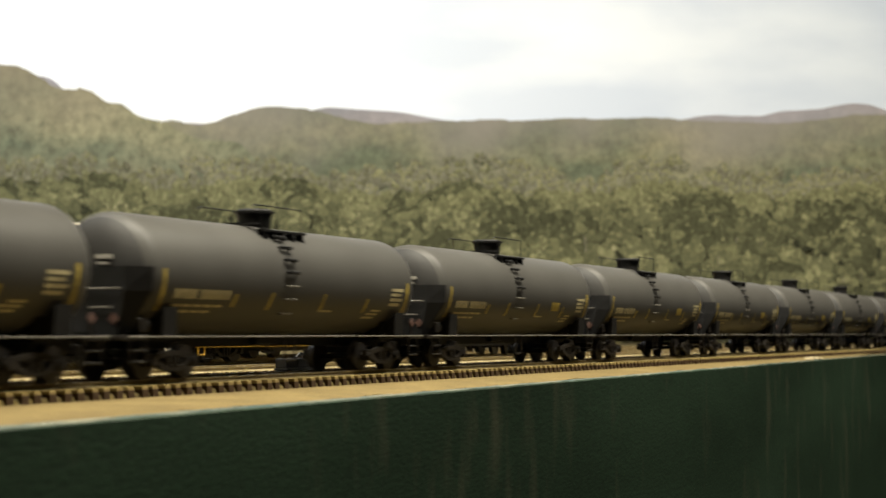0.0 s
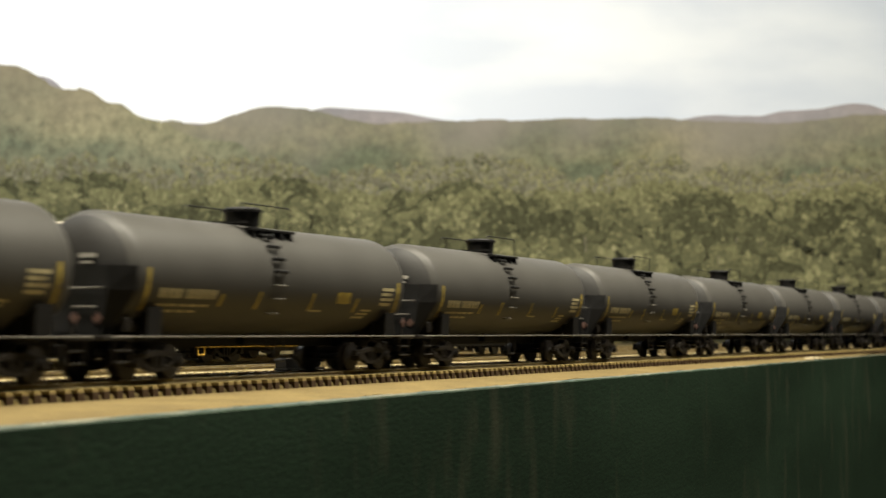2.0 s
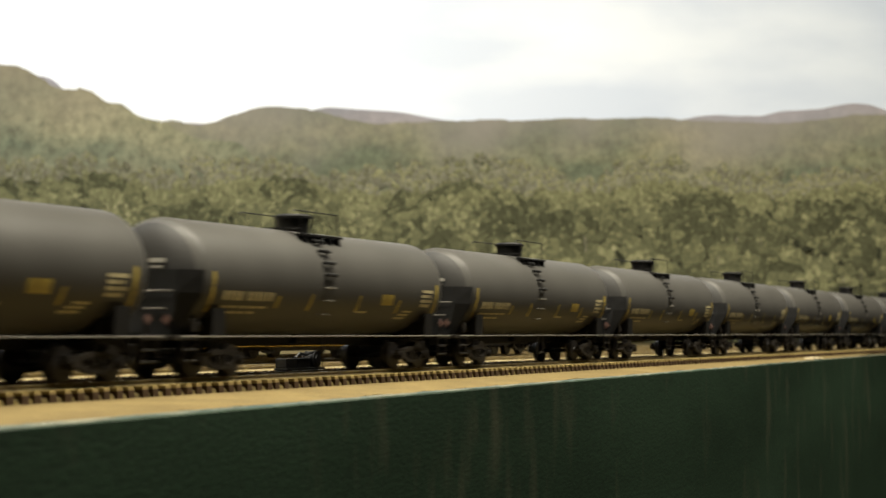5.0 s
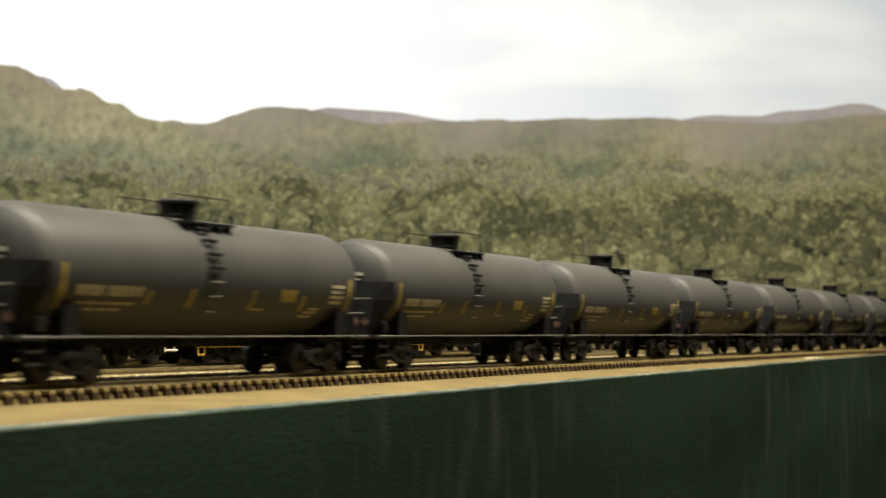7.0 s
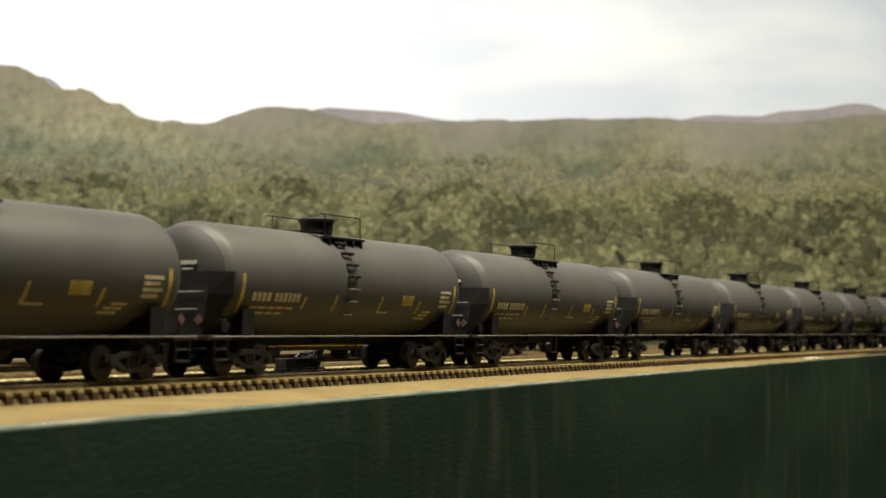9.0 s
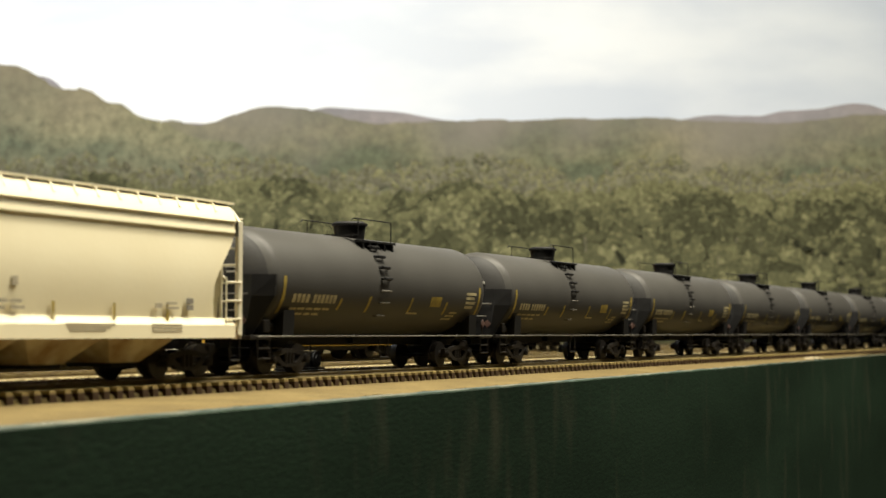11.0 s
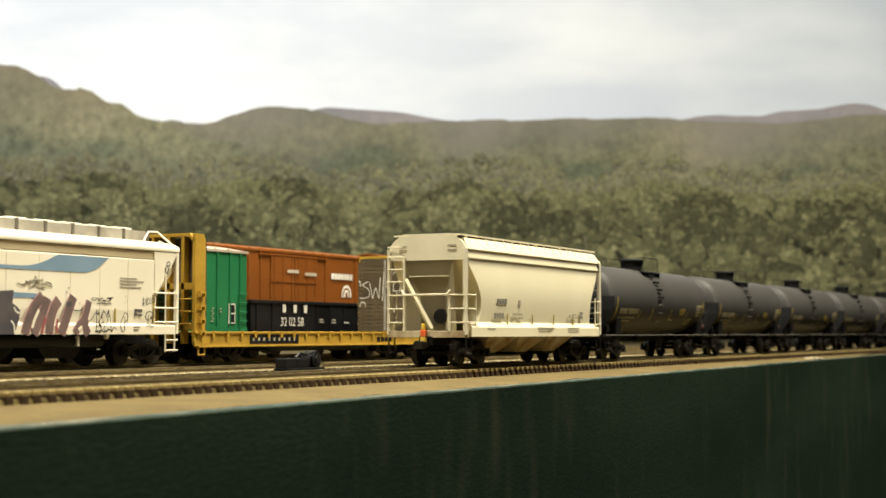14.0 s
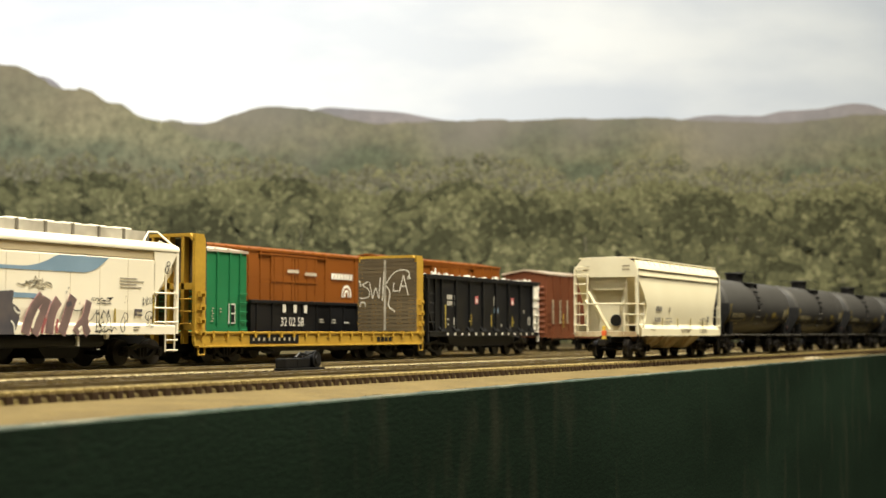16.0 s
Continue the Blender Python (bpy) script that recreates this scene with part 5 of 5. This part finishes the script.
    flat_marks("number_bars", [(549.6 + i * 4.1, 551.0 + i * 4.1, 9.9, 11.3) for i in range(9)], -17.62, M_FAINT, car)
    flat_marks("number_field", [(547.6, 587, 8.7, 12.6)], -17.5, M_COAL, car, "black number field")
    flat_marks("logo_bars", [(660 + i * 4, 663 + i * 4, 9.2, 11.4) for i in range(4)], -17.6, M_COAL, car)
    for x in (537, 676):
        add_truck(car, x, LIFT)
    return car


bulkhead_flat()


# ---- black open hopper
def open_hopper():
    car = thing("open_hopper", Matrix.Translation((0, Y1, 0)), "black ribbed open hopper with pale rubble load", "hopper car")
    x0, x1 = 713.5, 868.0
    bm = bmesh.new()
    bm_prism(bm, [(x0 + 13, 14), (x1 - 13, 14), (x1 - 2, 34), (x1 - 1, 43), (x0 + 1, 43), (x0 + 2, 34)], "y", -15.6, 15.6)
    part("body", bm, M_COAL, car)
    for q in (-1, 1):
        part("side_sheet", boxes((x0 + 13, x1 - 5, min(q * 15.6, q * 16.4), max(q * 15.6, q * 16.4), 14, 43)), M_COAL, car)
        part("top_chord", boxes((x0 - 0.5, x1 + 0.5, min(q * 15.4, q * 17.6), max(q * 15.4, q * 17.6), 42.2, 44.4), bevel=0.2), M_COAL, car)
        part("side_sill", boxes((x0 + 4, x1 - 2, min(q * 15.4, q * 17.6), max(q * 15.4, q * 17.6), 11.4, 14.4), bevel=0.2), M_COAL, car)
        for i in range(8):
            x = 733 + i * 17.6
            part("side_rib", boxes((x - 0.8, x + 0.8, min(q * 16, q * 17.6), max(q * 16, q * 17.6), 14, 42.4)), M_COAL, car)
            bm = bmesh.new()
            bm_prism(bm, [(q * 16, 14.2), (q * 18.4, 14.2), (q * 16, 17.4)][::q], "x", x - 3, x + 3)
            part("gusset", bm, M_COAL, car)
        for x in (x0 + 2, x1 - 3):
            part("end_post", boxes((x, x + 1.2, min(q * 16.2, q * 17.6), max(q * 16.2, q * 17.6), 8, 43)), M_COAL if x < 800 else M_LETTER, car)
            for z in (14, 19, 24, 29, 34):
                part("rung", rods(0.33, [(x + 0.5, q * 17.7, z), (x + (7 if x < 800 else -6), q * 17.7, z)], seg=5), M_COAL if x < 800 else M_LETTER, car)
        bm = bmesh.new()
        bm_prism(bm, [(x1 - 9, 15), (x1 - 6, 15), (x1 - 2, 43), (x1 - 9, 43)], "y", q * 16.9 - 0.3, q * 16.9 + 0.3)
        part("end_panel", bm, M_LETTER, car, "white painted corner panel")
        part("brace", rods(0.7, [(x0 + 3, q * 15, 14), (x0 + 12, q * 15, 40)], seg=5), M_COAL, car)
    flat_marks("rivet_plate", [(738 + i * 9, 740 + i * 9, 12.2, 13.4) for i in range(14)], -17.7, M_LETTER, car)
    rows = []
    for x, n in ((740.5, 3), (749.5, 2)):
        for z in (31.6, 28.2):
            rows += [(x + 2.2 * k, x + 1.7 + 2.2 * k, z, z + 2.4) for k in range(n)]
    rows += [(740.5, 742.5, 20.4, 21.2), (740.5, 742.5, 17.6, 18.4), (748.5, 750.5, 18.0, 21.6), (751.2, 752.4, 16.2, 20.0), (749.0, 751.6, 16.0, 17.2)]
    rows += [(801.5, 803, 29, 34.2), (804.4, 805.9, 29, 34.2), (801.5, 805.9, 31.2, 32), (845, 846, 25, 27), (851.5, 852.5, 18, 23), (854, 855, 18, 23), (824, 825.5, 16, 17.6), (812, 813, 17, 18.4)]
    flat_marks("lettering", rows, -16.5, M_STENCIL, car, "pale stencilled bars")
    for x in (776, 826):
        em = flat_marks("emblem", [(x, x + 4.3, 29.6, 34.0)], -16.5, M_TAGRED, car, "small red emblem")
        flat_marks("emblem_face", [(x + 1.2, x + 3.2, 30.2, 32.6)], -16.62, M_LETTER, em)
    flat_marks("emblem", [(802, 807.6, 24.8, 27.6)], -16.62, M_BLUE, car)
    for r in ((735.6, 736.6, 16, 28.6), (768, 768.9, 17.6, 23.6), (765.5, 768, 19.6, 20.3), (795, 795.9, 17, 23.8), (824.6, 825.4, 17.6, 23), (825.4, 828, 19.2, 19.9)):
        flat_marks("stripe", [r], -17.75, M_YELLOW, car)
    # rubble load
    rng = random.Random(4)
    bm = bmesh.new()
    for i in range(260):
        x, y = rng.uniform(x0 + 4, x1 - 4), rng.uniform(-15, 15)
        r = rng.uniform(0.9, 2.6)
        ret = bmesh.ops.create_icosphere(bm, subdivisions=1, radius=r)
        bmesh.ops.transform(bm, matrix=Matrix.Translation((x, y, 43.6 + rng.uniform(-0.6, 0.8))) @ Euler((rng.uniform(0, 6), rng.uniform(0, 6), 0)).to_matrix().to_4x4() @ Matrix.Diagonal((1, rng.uniform(0.5, 1), rng.uniform(0.4, 0.9), 1)), verts=ret["verts"])
    for x, h in ((748, 2.6), (752, 4.6), (756, 2.4)):
        bm_rod(bm, (x, -3, 43), (x + 1.5, -3, 44.6 + h), 1.6, 6, 0.3)
    tagged(part("rubble", bm, M_LOAD, car, "pale crumbled rubble load"), kind="stuff")
    bm = bmesh.new()
    bm_prism(bm, [(x0 + 30, 14), (x1 - 30, 14), (x1 - 34, 7.6), (x1 - 42, 6.0), (x0 + 42, 6.0), (x0 + 34, 7.6)], "y", -14.6, 14.6)
    part("outlet_bay", bm, M_COAL, car)
    part("center_sill", boxes((x0 - 4, x1 + 4, -3, 3, 8.4, 12)), M_BLACK, car)
    for x in (x0 + 20, 846):
        add_truck(car, x, LIFT)
    return car


open_hopper()


# ---- boxcars
def boxcar(name, label, x0, x1, y, z0, z1, paint, panels, door=None, roof=None):
    car = thing(name, Matrix.Translation((0, y, 0)), label, "boxcar", "boxcars in the yard")
    bm = bmesh.new()
    bm_prism(bm, [(-17, z0), (-17, z1 - 1.2), (0, z1 + 1.6), (17, z1 - 1.2), (17, z0)], "x", x0 + 1, x1 - 1)
    part("body", bm, paint, car)
    bm = bmesh.new()
    bm_prism(bm, [(-17.6, z1 - 1.8), (-17.6, z1 - 0.6), (0, z1 + 2.2), (17.6, z1 - 0.6), (17.6, z1 - 1.8), (0, z1 + 1.2)], "x", x0, x1)
    part("roof", bm, roof or paint, car)
    n = max(4, int((x1 - x0) / 11))
    for i in range(n):
        x = x0 + (i + 0.5) * (x1 - x0) / n
        part("roof_seam", boxes((x - 0.4, x + 0.4, -17.4, -16.6, z1 - 1.6, z1 - 0.1)), roof or paint, car)
    for q in (-1, 1):
        part("side_sill", boxes((x0 + 1, x1 - 1, min(q * 16.8, q * 17.6), max(q * 16.8, q * 17.6), z0 - 0.8, z0 + 1.6)), paint, car)
        for x in panels:
            part("side_rib", boxes((x - 0.5, x + 0.5, min(q * 16.9, q * 17.7), max(q * 16.9, q * 17.7), z0 + 1, z1 - 1.6)), paint, car)
        if door:
            a, b2 = door
            mid = (a + b2) / 2
            for p, r in ((a, mid - 0.4), (mid + 0.4, b2)):
                d = part("door", boxes((p, r, min(q * 16.9, q * 17.9), max(q * 16.9, q * 17.9), z0 + 1.5, z1 - 2.6), bevel=0.2), paint, car)
                for x in (p + 3, (p + r) / 2, r - 3):
                    part("lock_rod", rods(0.3, [(x, q * 18.2, z0 + 2), (x, q * 18.2, z1 - 4)], seg=5), paint, d)
                for z in (z0 + 0.36 * (z1 - z0), z0 + 0.62 * (z1 - z0)):
                    part("door_bar", boxes((p, r, min(q * 17.9, q * 18.4), max(q * 17.9, q * 18.4), z, z + 0.9)), paint, d)
            part("door_track", boxes((a - 12, b2 + 12, min(q * 17, q * 18.2), max(q * 17, q * 18.2), z1 - 3.6, z1 - 2.8)), paint, car)
        for x, s in ((x0 + 1, 1), (x1 - 1, -1)):
            lad = part("ladder", rods(0.25, [(x + s * 7, q * 17.9, z0 - 2), (x + s * 7, q * 17.9, z0 + 18)], seg=5), paint, car)
            for i in range(5):
                part("rung", rods(0.3, [(x + s * 0.5, q * 17.9, z0 + i * 4.4), (x + s * 7, q * 17.9, z0 + i * 4.4)], seg=5), paint, lad)
    for x, s in ((x0, 1), (x1, -1)):
        for i in range(int((z1 - z0 - 8) / 4)):
            z = z0 + 3 + i * 4.0
            part("end_rib", rods(1.2, [(x + s * 1.0, -15.4, z), (x + s * 1.0, 15.4, z)], seg=8), paint, car)
        add_coupler(car, -s, -s * x - 1, -s * x + 6)
    part("center_sill", boxes((x0 + 3, x1 - 3, -3, 3, 8.0, z0 + 1)), M_BLACK, car)
    for x in (x0 + 24, x1 - 24):
        add_truck(car, x, LIFT)
    return car


GREEN = boxcar("green_boxcar", "bright green ribbed boxcar with white data panel", 468, 623, Y2, 14.6, 53.4, M_GREEN, [480, 497, 514, 565, 582, 597, 607.5, 616], (522, 558), M_ROOFW)
flat_marks("data_panel", [(606.2, 611.8, 17.8, 27.4)], -17.5, M_LETTER, GREEN, "white framed data panel")
flat_marks("data_panel", [(606.9, 611.1, 23.0, 26.8), (606.9, 611.1, 18.4, 22.2)], -17.62, M_COAL, GREEN)
flat_marks("lettering", [(592 + (i % 2) * 0.8, 593.4 + (i % 2) * 0.8, 18.6 + 1.2 * i, 19.1 + 1.2 * i) for i in range(6)] + [(599, 600.4, 23, 23.6), (599, 600.4, 24.4, 25)], -17.5, M_FAINT, GREEN)

BROWN = boxcar("brown_boxcar", "orange brown high boxcar with white lettering bars", 640, 852, Y3, 12, 60.5, M_BROWN, [652, 664, 676, 688, 700, 712, 782, 818, 830, 842], (722, 772))
flat_marks("lettering", [(788.5 + i * 3.7, 791.4 + i * 3.7, 45.6, 49.0) for i in range(7)], -17.85, M_LETTER, BROWN, "white lettering bars")
strokes("emblem", -17.9, M_LETTER, BROWN, 1.5, [(801.5, 35.2)] + arc(806.5, 36.6, 5.0, 200, -20, 12) + [(811.5, 35.2)], [(804.4, 35)] + arc(806.5, 36.6, 2.2, 190, -10, 8) + [(808.6, 35)], label="white arched emblem")
flat_marks("lettering", [(738, 750, 47.6, 49.4), (757, 770, 46.6, 48.4)], -18.7, M_ROOFW, BROWN)
BROWN2 = boxcar("brown_boxcar", "orange brown high boxcar beside the forest mural", 862, 1037, Y3, 12, 62.6, M_BROWN, [874, 890, 906, 990, 1006, 1022], (922, 980))

RED = boxcar("red_boxcar", "dull red boxcar with pale roof", 1003, 1165, Y2, 10.5, 56.6, M_RED, [1016, 1030, 1046, 1062], (1072, 1104), M_ROOFW)
rows = []
for x in (1012.5, 1026, 1040):
    rows += [(x, x + 3.4 - (k % 2), 20.5 + k * 1.9, 21.5 + k * 1.9) for k in range(9)]
flat_marks("lettering", rows, -17.8, M_FAINT, RED, "pale stencilled bars")
flat_marks("stripe", [(1033, 1034.4, 17, 27)], -17.9, M_YELLOW, RED)


# ---- gondola
def gondola():
    car = thing("gondola", Matrix.Translation((0, Y2, 0)), "black gondola with white numbers and pale rubble load", "gondola")
    x0, x1 = 626.0, 792.0
    for q in (-1, 1):
        part("side_sheet", boxes((x0, x1, min(q * 16, q * 17), max(q * 16, q * 17), 11, 29)), M_COAL, car)
        part("top_chord", boxes((x0 - 0.6, x1 + 0.6, min(q * 15.6, q * 17.8), max(q * 15.6, q * 17.8), 28, 29.6), bevel=0.2), M_COAL, car)
        for i in range(12):
            x = x0 + 5 + i * 14.2
            part("side_rib", boxes((x - 0.7, x + 0.7, min(q * 16.8, q * 17.5), max(q * 16.8, q * 17.5), 11, 28.4)), M_COAL, car)
    for x in (x0, x1 - 1):
        part("end_sheet", boxes((x, x + 1, -16, 16, 11, 29)), M_COAL, car)
    part("floor_plate", boxes((x0, x1, -16.5, 16.5, 9.6, 11.2)), M_COAL, car)
    rng = random.Random(8)
    bm = boxes((x0 + 1.5, x1 - 1.5, -15.5, 15.5, 20, 28.2))
    for i in range(240):
        ret = bmesh.ops.create_icosphere(bm, subdivisions=1, radius=rng.uniform(0.7, 2.0))
        bmesh.ops.transform(bm, matrix=Matrix.Translation((rng.uniform(x0 + 2, x1 - 2), rng.uniform(-15, 15), 28.3 + rng.uniform(-0.6, 0.3))) @ Matrix.Diagonal((1, 1, rng.uniform(0.4, 0.8), 1)), verts=ret["verts"])
    tagged(part("rubble", bm, M_LOAD, car), kind="stuff")
    flat_marks("lettering", [(x, x + 3.0, 23.6, 27.6) for x in (654.0, 664.3, 674.6)], -17.62, M_LETTER, car)
    lettered("car_number", "32 02 58", 652.0, -17.62, 16.9, 6.3, M_LETTER, car)
    flat_marks("lettering", [(690, 694, 18.8 + i * 1.3, 19.3 + i * 1.3) for i in range(2)] + [(703, 707, 18.6 + i * 1.4, 19.1 + i * 1.4) for i in range(2)] + [(716, 721, 18.6, 19.3)], -17.62, M_LETTER, car)
    part("center_sill", boxes((x0 - 3, x1 + 3, -3, 3, 7.6, 10)), M_BLACK, car)
    for x in (x0 + 24, x1 - 24):
        add_truck(car, x, LIFT)


gondola()


# ---- ground throw between the second and third tracks
def switch_stand():
    t = thing("switch_machine", Matrix.Translation((0.4812, 0.027, 0)), "small black switch machine with lever between the tracks", "switch machine")
    part("head_block", boxes((1, 25, -1.5, 3, -4.0, -0.5), bevel=0.2), M_BLACK, t)
    part("base", boxes((0, 27, -3, 3, -0.5, 0.2), bevel=0.15), M_BLACK, t)
    part("motor_box", boxes((0, 8, -2.4, 2.4, 0.2, 3.9), bevel=0.4), M_COAL, t)
    part("gear_case", boxes((9, 19, -1.6, 1.6, 0.2, 3.8), bevel=0.5), M_COAL, t)
    bm = bmesh.new()
    bm_rod(bm, (22, -2.6, 3.2), (22, 2.6, 3.2), 3.1, 18)
    bm_rod(bm, (22, -3.0, 3.2), (22, -2.6, 3.2), 1.7, 14)
    part("weight", bm, M_COAL, t)
    part("lever", rods(0.45, [(8, -1.6, 4.0), (10.5, -1.8, 5.8), (15, -1.8, 5.0), (22, -1.8, 6.4)], [(12, 1.6, 4), (21, 1.6, 6.0)], seg=6), M_COAL, t)
    part("throw_rod", rods(0.3, [(26, 0, 0.4), (31, 0, 0.4)], [(30, 0, -2), (30, 0, 1.8)], seg=6), M_RAIL, t)


switch_stand()


# ---------------------------------------------------------------- motion of the train
def motions():
    seen = [(0, 0.5083), (0.5, 0.7297), (1, 0.9583), (1.5, 1.1906), (2, 1.4222), (2.5, 1.6537), (3, 1.9020), (3.5, 2.1542), (4, 2.4075), (4.2, 2.5117), (6.3, 3.6005), (6.5, 3.7049), (7, 3.9658), (7.5, 4.2258), (7.8, 4.3825), (8, 4.4898), (8.0334, 4.4992), (8.1, 4.5059), (8.2, 4.5171), (8.5, 4.5478), (9, 4.6006)]
    rows = [(t, s - 4.6006) for t, s in seen] + [(t, 0.1038 * (t - 9.0)) for t in (9.5, 11.3, 13.0, 14.5, 16.0)]
    walk(HOPPER, [(t, pose(0.0280 + d, 0, 0)) for t, d in rows])
    for k, car in enumerate(TANKS):
        x = 0.3528 - 0.0735 + k * PITCH_CAR
        walk(car, [(t, pose(x + d, 0, 0)) for t, d in rows])


build_ties()
motions()
